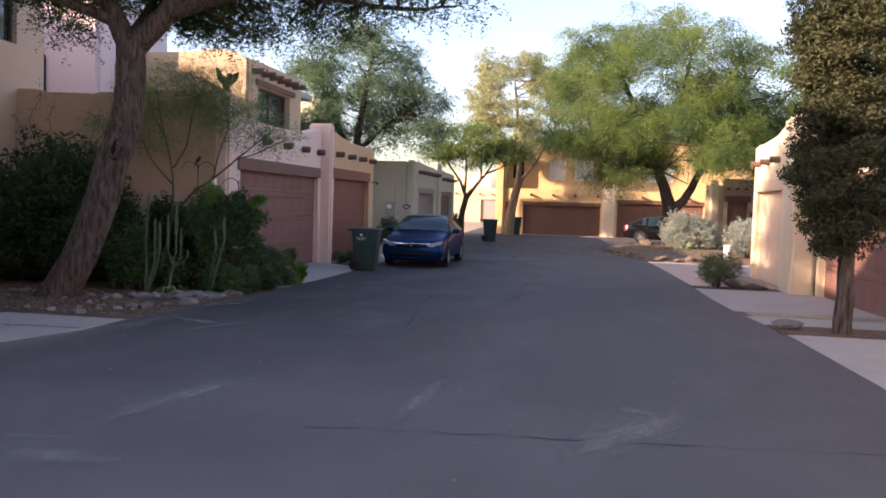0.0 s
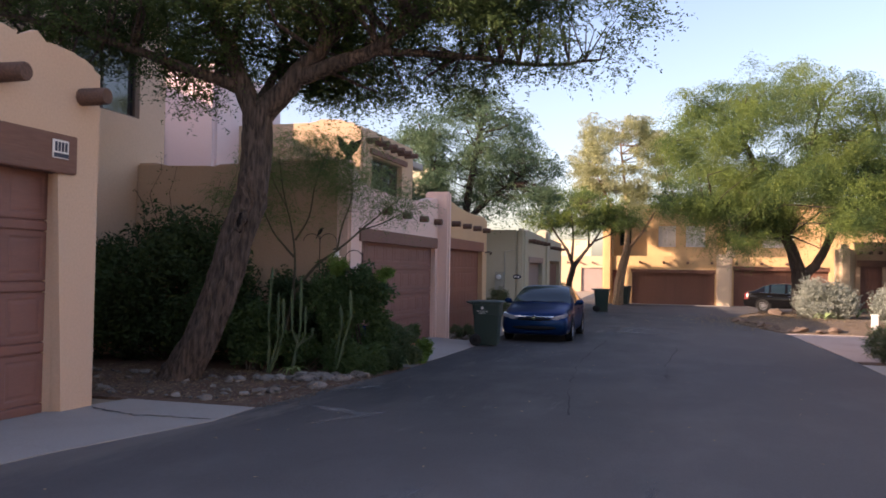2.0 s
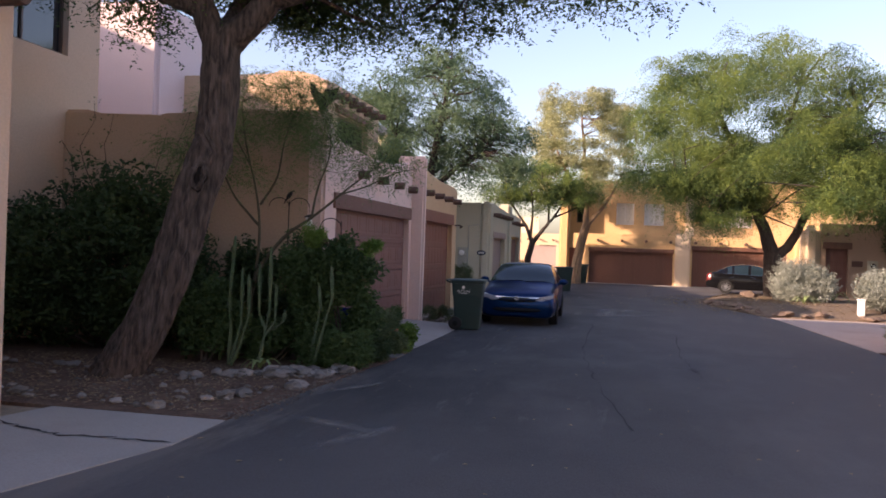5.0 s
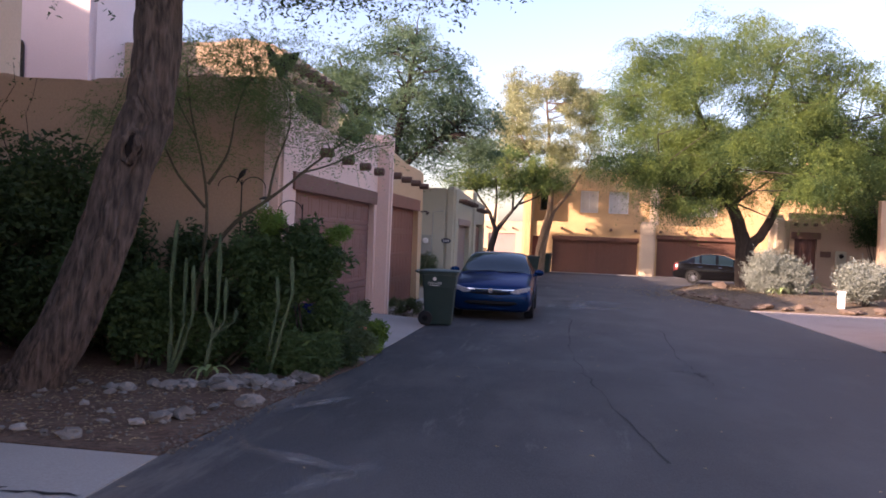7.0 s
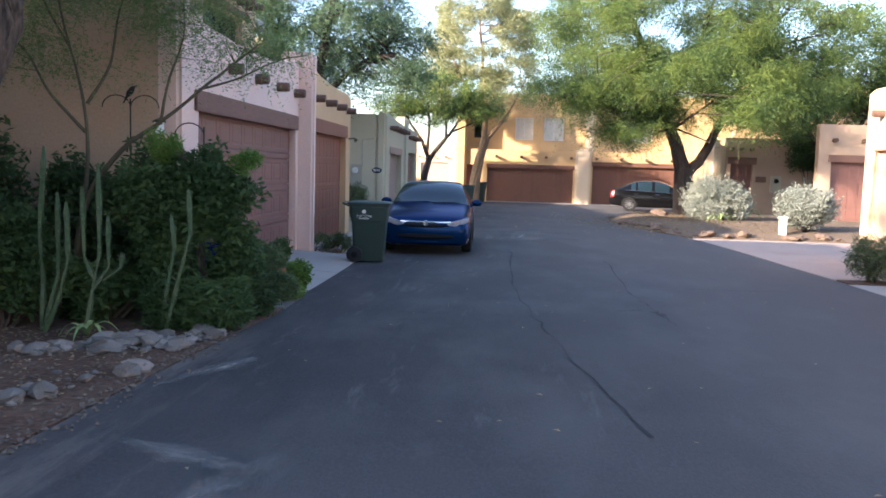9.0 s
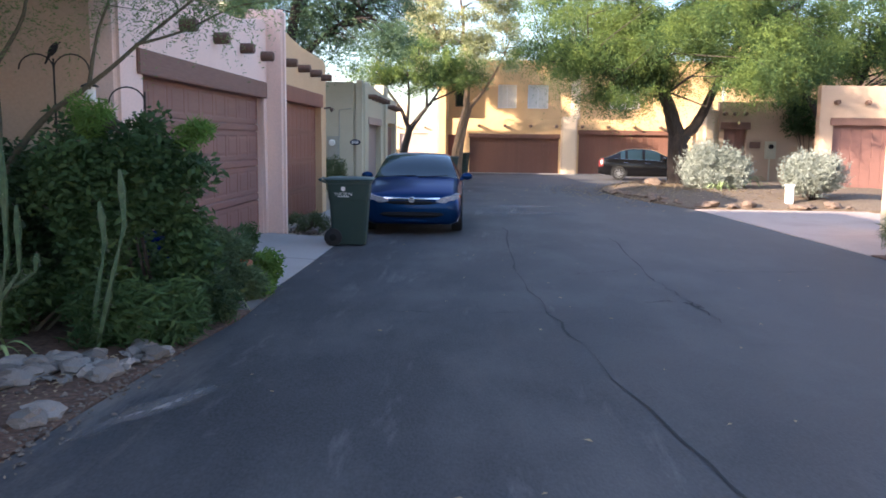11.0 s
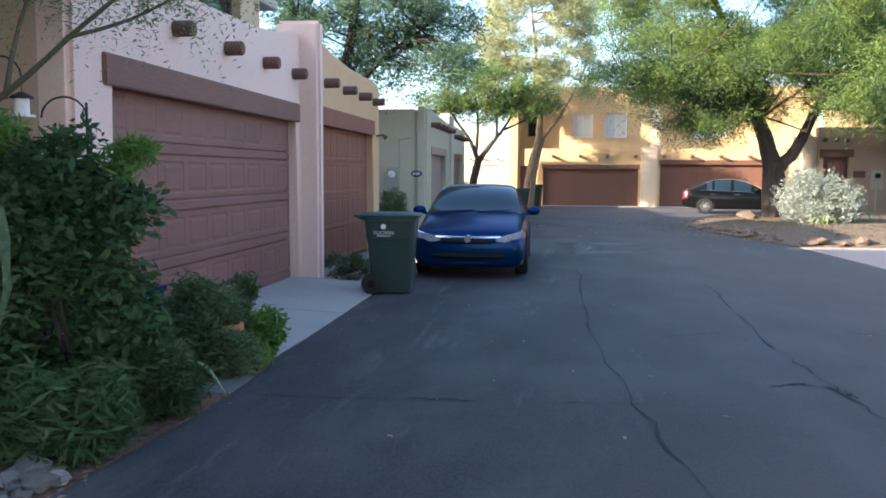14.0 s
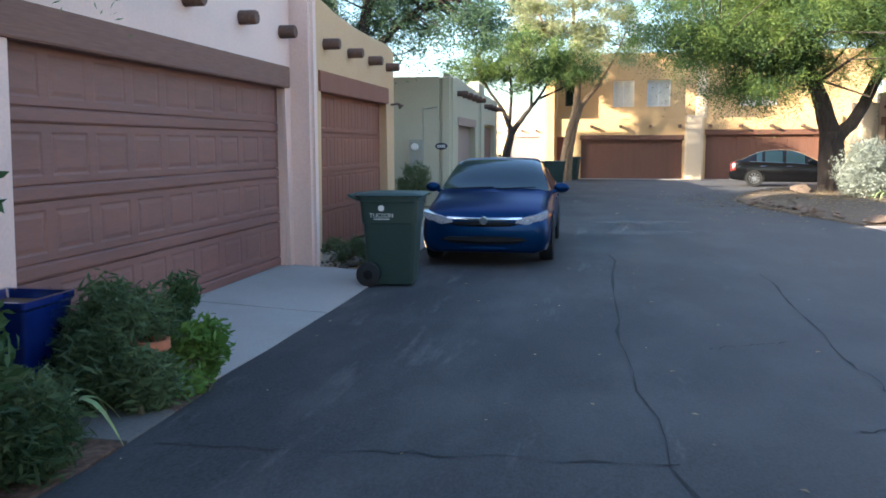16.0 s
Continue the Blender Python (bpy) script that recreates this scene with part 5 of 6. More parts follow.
def wheel(car, x, y, side):
    bm = bmesh.new()
    n = 28
    prof = [(0.20, 0.05), (0.215, 0.095), (0.29, 0.105), (0.315, 0.085), (0.318, 0.0), (0.315, -0.085), (0.29, -0.1), (0.2, -0.09)]
    rings = [[bm.verts.new((x + r * math.cos(k * math.tau / n), y + o * side, 0.315 + r * math.sin(k * math.tau / n))) for k in range(n)] for r, o in prof]
    for a, b in zip(rings, rings[1:]):
        for k in range(n):
            bm.faces.new((a[k], a[(k + 1) % n], b[(k + 1) % n], b[k]))
    w = part("wheel", bm, M_RUBBER, car)
    bm = bmesh.new()
    prof = [(0.205, 0.07), (0.19, 0.085), (0.175, 0.05), (0.04, 0.03)]
    rings = [[bm.verts.new((x + r * math.cos(k * math.tau / n), y + o * side, 0.315 + r * math.sin(k * math.tau / n))) for k in range(n)] for r, o in prof]
    for a, b in zip(rings[:2], rings[1:3]):
        for k in range(n):
            bm.faces.new((a[k], a[(k + 1) % n], b[(k + 1) % n], b[k]))
    for s in range(10):
        a = s * math.tau / 10 + 0.2
        c, d = Vector((math.cos(a), 0, math.sin(a))), Vector((-math.sin(a), 0, math.cos(a)))
        q = Vector((x, y, 0.315))
        v = [bm.verts.new(q + c * r + d * t + Vector((0, o * side, 0))) for r, o in ((0.03, 0.075), (0.19, 0.08)) for t in (-0.016, 0.016)]
        v2 = [bm.verts.new(u.co - Vector((0, 0.03 * side, 0))) for u in v]
        for f in ((0, 1, 3, 2),):
            bm.faces.new([v[i] for i in f])
        for i, j in ((0, 1), (1, 3), (3, 2), (2, 0)):
            bm.faces.new((v[i], v[j], v2[j], v2[i]))
    tube(bm, [(x, y + 0.06 * side, 0.315), (x, y + 0.085 * side, 0.315)], [0.04, 0.035], 12)
    part("rim", bm, M_RIM, w)
    bm = bmesh.new()
    tube(bm, [(x, y - 0.03 * side, 0.315), (x, y + 0.02 * side, 0.315)], [0.19, 0.19], 20)
    part("brake_disc", bm, M_TRIM, w)


def sedan(paint, label, chrome_nose):
    car = thing("car", label, "car", (0, 0, 0), "parked cars")
    g, st = car_grid()
    near = lambda x: int(np.argmin(np.abs(st[:, 0] - x)))
    bm = bmesh.new()
    ni, nj = g.shape[:2]
    halves = []
    for side in (1, -1):
        q = g.copy()
        q[..., 1] *= side
        v = [[bm.verts.new(p) for p in r] for r in q]
        for i in range(ni - 1):
            for j in range(nj - 1):
                bm.faces.new((v[i][j], v[i + 1][j], v[i + 1][j + 1], v[i][j + 1]))
        halves.append(v)
    for i in (0, ni - 1):
        bm.faces.new(halves[0][i] + halves[1][i][::-1])
    bmesh.ops.remove_doubles(bm, verts=bm.verts, dist=0.0005)
    body = part("body", bm, paint, car, sharp=50)
    # black discs stand in for the open arches and the shade inside
    for x in (1.35, -1.32):
        for side in (1, -1):
            bm = bmesh.new()
            n, c = 26, Vector((x, 0, 0.33))
            ro, ri = [], []
            for k in range(n + 1):
                a = -0.35 + (math.pi + 0.7) * k / n
                for lst, r, o in ((ro, 0.375, 0.884), (ri, 0.30, 0.872)):
                    lst.append(bm.verts.new((x + r * math.cos(a), side * o, 0.33 + r * math.sin(a))))
            for k in range(n):
                bm.faces.new((ro[k], ro[k + 1], ri[k + 1], ri[k]))
            fan = [bm.verts.new((v.co.x, side * 0.868, v.co.z)) for v in ri]
            for k in range(n):
                bm.faces.new((ri[k], ri[k + 1], fan[k + 1], fan[k]))
            bm.faces.new(fan)
            part("wheel_arch", bm, M_TRIM, car)
            wheel(car, x, 0.80 * side, side)
    # glass
    for side in (1, -1):
        for a, b in ((0.42, -0.25), (-0.32, -1.0), (-1.06, -1.3)):
            bm = bmesh.new()
            patch(g, near(a), near(b), 6, 8, side, 0.005, bm)
            part("side_window", bm, M_CARGLASS, car)
        bm = bmesh.new()
        tube(bm, [(0.95, 0.84 * side, 0.84), (0.2, 0.865 * side, 0.905), (-1.5, 0.85 * side, 0.965)], [0.008] * 3, 6)
        part("belt_trim", bm, M_CHROME if not chrome_nose else M_TRIM, car)
        for x in (0.02, -0.92):
            bm = bmesh.new()
            tube(bm, [(x, 0.885 * side, 0.79), (x - 0.09, 0.905 * side, 0.795), (x - 0.2, 0.885 * side, 0.795)], [0.013] * 3, 8)
            part("door_handle", bm, M_CHROME if not chrome_nose else paint, car)
        bm = bmesh.new()
        bmesh.ops.create_uvsphere(bm, u_segments=16, v_segments=10, radius=1.0, matrix=Matrix.Translation((0.60, 0.98 * side, 0.985)) @ Matrix.Diagonal((0.075, 0.115, 0.075, 1)))
        tube(bm, [(0.62, 0.84 * side, 0.92), (0.61, 0.93 * side, 0.955)], [0.03, 0.03], 8)
        mir = part("mirror", bm, paint, car)
        bm = bmesh.new()
        # swept wedge that follows the nose round the corner
        lens = [(0.42, 0.600), (0.56, 0.575), (0.72, 0.60), (0.83, 0.665), (0.845, 0.735), (0.74, 0.715), (0.58, 0.68), (0.44, 0.635)]
        front = [bm.verts.new((2.305 - 0.72 * (u - 0.40) ** 2, side * u, z)) for u, z in lens]
        rear = [bm.verts.new((2.12 - 0.9 * (u - 0.40) ** 2, side * u * 0.97, z + 0.01)) for u, z in lens]
        mid = bm.verts.new((2.305 - 0.72 * 0.06 + 0.012, side * 0.64, 0.655))
        for k in range(len(lens)):
            q = (k + 1) % len(lens)
            bm.faces.new((front[k], front[q], mid)), bm.faces.new((front[k], front[q], rear[q], rear[k]))
        bm.faces.new(rear)
        part("headlight", bm, M_LAMP, car, "clear headlight")
        bm = bmesh.new()
        patch(g, near(1.80), near(1.70), 5, 6, side, 0.007, bm)
        part("side_marker", bm, M_AMBER, car, "amber side marker")
        bm = bmesh.new()
        patch(g, near(-2.0), near(-2.2), 4, 7, side, 0.006, bm)
        part("tail_light", bm, M_REDLAMP, car, "red tail light")
        bm = bmesh.new()
        patch(g, near(2.13), near(1.95), 2, 3, side, 0.007, bm)
        part("fog_trim", bm, M_CHROME if chrome_nose else M_TRIM, car)
    for nm, a, b in (("windscreen", 1.02, 0.10), ("rear_window", -1.05, -1.55)):
        bm = bmesh.new()
        for side in (1, -1):
            patch(g, near(a), near(b), 8, 11, side, 0.005, bm)
        bmesh.ops.remove_doubles(bm, verts=bm.verts, dist=0.001)
        part(nm, bm, M_CARGLASS, car)
    # nose
    def across(x, z, half, bow, r, mat_, name, flat=1.0, lab=""):
        bm = bmesh.new()
        pts = [(x - bow * (k / 6) ** 2, half * k / 6, z + 0.012 * (k / 6) ** 2) for k in range(-6, 7)]
        tube(bm, pts, [r] * 13, 8)
        for v in bm.verts:
            v.co.z = z + (v.co.z - z) * flat
        part(name, bm, mat_, car, lab)
    across(2.278, 0.640, 0.50, 0.05, 0.026, M_CHROME, "grille_bar", 0.9, "chrome bar")
    across(2.268, 0.575, 0.50, 0.05, 0.045, M_TRIM, "grille", 0.8, "black grille")
    across(2.262, 0.36, 0.56, 0.05, 0.062, M_TRIM, "lower_intake", 0.9, "black air intake")
    across(2.262, 0.255, 0.70, 0.10, 0.028, M_TRIM if not chrome_nose else paint, "front_lip", 0.8)
    bm = bmesh.new()
    tube(bm, [(2.29, 0, 0.625), (2.322, 0, 0.625)], [0.06, 0.052], 16)
    part("badge", bm, M_CHROME, car, "plain round chrome badge")
    for y0, y1 in ((-0.62, 0.0), (0.05, 0.62)):
        bm = bmesh.new()
        tube(bm, [(1.06, y0, 0.985), (1.04, (y0 + y1) / 2, 0.998), (1.0, y1, 1.012)], [0.008, 0.01, 0.006], 6)
        part("wiper", bm, M_TRIM, car)
    bm = bmesh.new()
    box(bm, 0.22, 0.28, -0.12, 0.12, 1.26, 1.32)
    part("inner_mirror", bevel(bm, 0.01), M_TRIM, car)
    return car


blue = sedan(M_BLUE, "metallic blue four-door sedan parked beside the bin", True)
blue.matrix_world = pose(2.36, 3.22, ground_z(3) + 0.005, 0, 0, -89)
black = sedan(M_BLACK, "black four-door sedan parked before the end house", False)
black.matrix_world = pose(11.3, 24.7, ground_z(24) + 0.005, 0, 0, -8)

# ---------------------------------------------------------------- bins
M_BIN = mat("green_plastic", (0.022, 0.046, 0.040), 0.5, 0.08, 60, 0.08, (0.05, 0.065, 0.058), 3, 0.3, spec=0.4)


def rounded(hx, hy, r, z, n=4):
    out = []
    for cx, cy, a0 in ((hx - r, hy - r, 0), (-hx + r, hy - r, 90), (-hx + r, -hy + r, 180), (hx - r, -hy + r, 270)):
        for k in range(n + 1):
            a = radians(a0 + 90 * k / n)
            out.append((cx + r * math.cos(a), cy + r * math.sin(a), z))
    return out


def loft(bm, loops, caps=True):
    vs = [[bm.verts.new(p) for p in l] for l in loops]
    for a, b in zip(vs, vs[1:]):
        for k in range(len(a)):
            bm.faces.new((a[k], a[(k + 1) % len(a)], b[(k + 1) % len(b)], b[k]))
    if caps:
        bm.faces.new(vs[0][::-1]), bm.faces.new(vs[-1])


def bin_cart(label, writing):
    """A wheeled cart whose hinge and wheels are at -x."""
    e = thing("wheelie_bin", label, "bin", (0, 0, 0), "wheelie bins")
    bm = bmesh.new()
    loft(bm, [rounded(0.255, 0.25, 0.05, 0.02), rounded(0.265, 0.26, 0.06, 0.06), rounded(0.305, 0.295, 0.06, 0.70), rounded(0.312, 0.302, 0.06, 0.73), rounded(0.318, 0.308, 0.06, 0.735), rounded(0.335, 0.33, 0.06, 0.98), rounded(0.355, 0.35, 0.06, 0.985), rounded(0.355, 0.35, 0.06, 1.03)])
    part("tub", bm, M_BIN, e, sharp=30)
    bm = bmesh.new()
    loft(bm, [rounded(0.385, 0.37, 0.07, 1.032), rounded(0.39, 0.375, 0.07, 1.05), rounded(0.37, 0.355, 0.08, 1.066), rounded(0.27, 0.26, 0.08, 1.078)])
    part("lid", bm, M_BIN, e, sharp=30)
    bm = bmesh.new()
    tube(bm, [(-0.35, -0.31, 1.0), (-0.455, -0.31, 1.045), (-0.455, 0.31, 1.045), (-0.35, 0.31, 1.0)], [0.018] * 4, 8)
    part("handle", bm, M_BIN, e)
    for s in (-1, 1):
        bm = bmesh.new()
        tube(bm, [(-0.24, s * 0.285, 0.14), (-0.24, s * 0.30, 0.14), (-0.24, s * 0.345, 0.14), (-0.24, s * 0.355, 0.14)], [0.125, 0.14, 0.14, 0.125], 20)
        w = part("wheel", bm, M_RUBBER, e)
        bm = bmesh.new()
        tube(bm, [(-0.24, s * 0.35, 0.14), (-0.24, s * 0.362, 0.14)], [0.07, 0.03], 14)
        part("hub", bm, M_TRIM, w)
    if writing:
        txt = bpy.data.curves.new("writing", "FONT")
        txt.body, txt.size, txt.align_x, txt.extrude = writing, 0.068, "CENTER", 0.001
        t = new("writing", txt)
        t.data.materials.append(M_WHITE)
        t.parent = e
        t.matrix_basis = pose(-0.08, -0.331, 0.80, 94, 0, 0)
        bm = bmesh.new()
        tube(bm, [(-0.08, -0.338, 0.905), (-0.08, -0.342, 0.905)], [0.035, 0.035], 16)
        part("emblem", bm, M_WHITE, e, "plain white round emblem")
        bm = bmesh.new()
        box(bm, -0.17, 0.01, -0.326, -0.316, 0.775, 0.785)
        part("underline", bm, M_WHITE, e)
    return e


b1 = bin_cart("tall dark-green wheelie bin at the driveway's edge", "TUCSON")
b1.matrix_world = pose(1.52, -0.52, ground_z(-0.5) + 0.004, 0, 0, 4)
b2 = bin_cart("dark-green wheelie bin standing far down the lane", "")
b2.matrix_world = pose(2.42, 19.2, ground_z(19), 0, 0, 10)
copy_thing(b2, pose(2.75, 29.4, ground_z(29), 0, 0, -12))

# ---------------------------------------------------------------- stones
M_STONE3 = mat("brown_fieldstone", (0.17, 0.12, 0.09), 0.9, 0.35, 18, 0.5, (0.11, 0.08, 0.065), 2.5, 0.5)
M_STONE = mat("river_stone", (0.21, 0.19, 0.172), 0.85, 0.35, 18, 0.4, (0.2, 0.18, 0.17), 2.5, 0.5)
M_STONE2 = mat("pale_stone", (0.28, 0.25, 0.225), 0.85, 0.3, 18, 0.4, (0.3, 0.27, 0.25), 2.5, 0.5)

for m_ in (M_STONE, M_STONE2):
    nt = m_.node_tree
    link = nt.nodes["Principled BSDF"].inputs["Base Color"].links[0]
    hsv, info, rng_ = nt.nodes.new("ShaderNodeHueSaturation"), nt.nodes.new("ShaderNodeObjectInfo"), nt.nodes.new("ShaderNodeMapRange")
    rng_.inputs[3].default_value, rng_.inputs[4].default_value = 0.55, 1.25
    nt.links.new(info.outputs["Random"], rng_.inputs[0])
    nt.links.new(rng_.outputs[0], hsv.inputs["Value"])
    nt.links.new(link.from_socket, hsv.inputs["Color"])
    nt.links.new(hsv.outputs[0], nt.nodes["Principled BSDF"].inputs["Base Color"])


def stone_mesh(seed, m):
    bm = bmesh.new()
    bmesh.ops.create_icosphere(bm, subdivisions=2, radius=1.0)
    for v in bm.verts:
        v.co *= 1 + 0.55 * noise.noise(v.co * 1.2 + Vector((seed * 7.1, 0, 0))) + 0.26 * noise.noise(v.co * 2.6 + Vector((0, seed * 3.3, 0)))
        v.co.z *= 0.55
    return mesh_of("stone", bm, m, sharp=32)


BROWN_STONES = [stone_mesh(40 + i, M_STONE3) for i in range(5)]
STONES = [stone_mesh(i, M_STONE if i % 3 else M_STONE2) for i in range(9)]
rs = random.Random(4)


def stone(x, y, r, label, group, lift=0.0):
    ob = new("stone", rs.choice(BROWN_STONES if label.startswith("brown") else STONES))
    ob.matrix_world = pose(x, y, (island_z(x, y) if y > 7.5 else ground_z(y) + 0.012) + r * 0.33 + lift, rs.uniform(-15, 15), rs.uniform(-15, 15), rs.uniform(0, 360)) @ Matrix.Diagonal((r * rs.uniform(0.9, 1.4), r, r * rs.uniform(0.8, 1.1), 1))
    tagged(ob, label, "stone", group)


LINE = [((-3.4, -11.05), (0.7, -11.1), 20, 0.1), ((-3.0, -9.1), (-0.3, -9.2), 14, 0.10), ((-0.3, -9.2), (0.55, -8.8), 16, 0.12), ((0.3, -8.9), (1.2, -8.35), 58, 0.24), ((0.5, -8.5), (1.25, -7.9), 40, 0.16), ((0.5, -10.7), (1.15, -9.4), 14, 0.14)]
for a, b, n, sp in LINE:
    for i in range(n):
        f = (i + rs.random() * 0.8) / n
        x, y = a[0] + (b[0] - a[0]) * f + rs.uniform(-sp, sp), a[1] + (b[1] - a[1]) * f + rs.uniform(-sp, sp)
        stone(x, y, rs.choice((0.025, 0.035, 0.045, 0.06, 0.085)) * rs.uniform(0.85, 1.15), "rounded grey river stone edging the planting bed", "stones round the planting bed")
for i in range(26):
    stone(rs.uniform(-2.5, 0.9), rs.uniform(-11, -9.4), rs.uniform(0.025, 0.06), "small pale stone on the bare soil", "stones on the bare soil", -0.01)
for i in range(18):
    stone(rs.uniform(9.3, 13.2), 8.15 + rs.uniform(-0.12, 0.15), rs.uniform(0.09, 0.2), "brown stone edging the island bed", "stones round the island bed")
for i in range(14):
    f = i / 14
    stone(9.0 - 1.0 * f + rs.uniform(-0.1, 0.1), 9.0 + 5 * f, rs.uniform(0.08, 0.18), "brown stone edging the island bed", "stones round the island bed")
for i in range(9):
    stone(rs.uniform(0.2, 1.05), rs.uniform(0.5, 1.9), rs.uniform(0.05, 0.12), "pale stone at the foot of the pier", "stones by the pier")
stone(10.75, -1.0, 0.36, "large rounded grey boulder beside the pier", "")
stone(10.0, -8.6, 0.18, "pale stone under the cypress", "")
stone(9.6, 15.0, 0.25, "brown boulder in the island bed", "")

def gravel(n, area, label, seed, lo, hi):
    """Loose chips in one mesh."""
    r = np.random.default_rng(seed)
    base = np.array([(1, 0, 0), (-1, 0, 0), (0, 1, 0), (0, -1, 0), (0, 0, 1), (0, 0, -1)], float)
    tri = [(0, 2, 4), (2, 1, 4), (1, 3, 4), (3, 0, 4), (2, 0, 5), (1, 2, 5), (3, 1, 5), (0, 3, 5)]
    vs, fs = [], []
    for i in range(n):
        x, y = area(r)
        q = base * (r.uniform(lo, hi) * r.uniform(0.6, 1.4, 3)) * np.array([1, 1, 0.6])
        a = r.uniform(0, 6.3)
        c, d = math.cos(a), math.sin(a)
        vs += [(x + u * c - v * d, y + u * d + v * c, ground_z(y) + 0.008 + lo * 0.4 + w) for u, v, w in q]
        fs += [tuple(6 * i + k for k in t) for t in tri]
    me = bpy.data.meshes.new("gravel")
    me.from_pydata(vs, [], fs)
    me.materials.append(M_CHIPS)
    tagged(new("gravel", me), label, "gravel", kind="stuff")


M_CHIPS = mat("stone_chips", (0.15, 0.125, 0.105), 0.9, 0.45, 14, 0.2, (0.12, 0.085, 0.07), 6.0, 0.6)


def bed_edge(r):
    y = r.uniform(-11.4, -7.7)
    return 1.30 + 0.05 * (y + 11.4) / 3.6 + r.normal(-0.04, 0.09), y


gravel(420, bed_edge, "loose stone chips washed out along the bed's edge", 61, 0.006, 0.02)
gravel(480, lambda r: (r.uniform(-2.5, 1.2), r.uniform(-11.3, -8.6)), "loose stone chips scattered over the reddish soil", 62, 0.008, 0.026)
gravel(160, lambda r: (r.uniform(0.1, 1.1), r.uniform(0.5, 2.0)), "pale stone chips at the foot of the pier", 63, 0.015, 0.04)

# fallen leaves and chips
M_LITTER = mat("leaf_litter", (0.34, 0.25, 0.15), 0.9, 0.4, 8, 0)


def litter(name, n, area, label, seed, size=0.03):
    r = np.random.default_rng(seed)
    bm = bmesh.new()
    for _ in range(n):
        x, y = area(r)
        s, a = size * r.uniform(0.4, 1.5), r.uniform(0, 6.3)
        z = ground_z(y) + 0.006 if name == "lane_litter" else island_z(x, y) + 0.004 if y > 0 else ground_z(y) + 0.018
        c, d = math.cos(a) * s, math.sin(a) * s
        v = [bm.verts.new((x + u * c - w * d * 0.5, y + u * d + w * c * 0.5, z + q * s * 0.4)) for u, w, q in ((-1, 0, 0), (0, -1, 0.5), (1, 0, 0), (0, 1, 0.5))]
        bm.faces.new(v)
    solo(name, bm, M_LITTER, label, "leaf litter", kind="stuff", smooth=False)


litter("leaf_litter", 2600, lambda r: (r.uniform(-3.5, 1.0), r.uniform(-11.3, -8.0)), "dry leaves and twigs on the reddish soil", 1, 0.02)
litter("leaf_litter", 2600, lambda r: (r.normal(9.8, 1.6), r.normal(14.2, 2.6)), "dry yellow leaves under the mesquite", 2, 0.05)
litter("lane_litter", 120, lambda r: (r.uniform(1.4, 8.5), r.uniform(-18, 4)), "scattered dry leaf bits on the asphalt", 3, 0.022)

# ---------------------------------------------------------------- bed things
M_CACTUS = mat("cactus_skin", (0.062, 0.10, 0.045), 0.75, 0.35, 25, 0.3, (0.13, 0.15, 0.085), 4.0, 0.6)


M_SPINE = mat("cactus_spine", (0.42, 0.40, 0.29), 0.8, 0.2, 40, 0)


def cactus(stems, label):
    base = stems[0][0]
    e = thing("cactus", label, "cactus", base, "tall cactus stems")
    for pts in stems:
        bm = bmesh.new()
        n, rings = 10, []
        m = []
        for a, b in zip(pts, pts[1:]):
            m += [Vector(a).lerp(Vector(b), k / 5) for k in range(5)]
        m.append(Vector(pts[-1]))
        for i, p in enumerate(m):
            f = i / (len(m) - 1)
            r = 0.028 * (0.75 + 0.25 * math.sin(f * 9) + 0.18 * math.sin(f * 31 + pts[0][0] * 9)) * (1 if f < 0.95 else 0.45)
            rings.append([bm.verts.new(p + Vector((math.cos(k * math.tau / n), math.sin(k * math.tau / n), 0)) * r * (1 if k % 2 else 0.7)) for k in range(n)])
        for a, b in zip(rings, rings[1:]):
            for k in range(n):
                bm.faces.new((a[k], a[(k + 1) % n], b[(k + 1) % n], b[k]))
        bm.faces.new(rings[-1])
        stem = part("stem", bm, M_CACTUS, e, sharp=80)
        # spines in tufts along the ribs
        bm, rnd = bmesh.new(), random.Random(int(pts[0][0] * 1000) + len(m))
        for a, b in zip(m, m[1:]):
            for k in range(10):
                p, u = a.lerp(b, rnd.random()), rnd.random() * math.tau
                d = Vector((math.cos(u), math.sin(u), rnd.uniform(-0.2, 0.5)))
                q = p + d * 0.028
                w = Vector((-d.y, d.x, 0)) * 0.0035
                bm.faces.new([bm.verts.new(c) for c in (q - w, q + w, q + d * rnd.uniform(0.015, 0.035))])
        tagged(part("spines", bm, M_SPINE, stem, "pale fine spines", False), kind="stuff")


cactus([[(-0.38, -8.05, 0), (-0.36, -8.05, 0.5), (-0.4, -8.03, 0.9), (-0.36, -8.0, 1.72)], [(-0.3, -8.15, 0), (-0.16, -8.18, 0.3), (-0.05, -8.18, 0.7), (-0.08, -8.15, 1.22)], [(-0.36, -8.05, 0.02), (-0.24, -8.0, 0.55), (-0.25, -7.98, 1.3)]], "tall slender ribbed cactus stems in the bed")
cactus([[(0.04, -8.05, 0), (0.10, -8.05, 0.35), (0.17, -8.03, 0.75), (0.15, -8.0, 1.58)], [(0.13, -8.04, 0.5), (0.04, -8.06, 0.72), (0.02, -8.05, 1.36)], [(0.12, -8.05, 0.42), (0.25, -8.02, 0.62), (0.24, -8.0, 1.1)], [(0.2, -8.03, 0.5), (0.36, -8.0, 0.62), (0.37, -8.0, 0.75)]], "branching pale-green cactus among the stones")
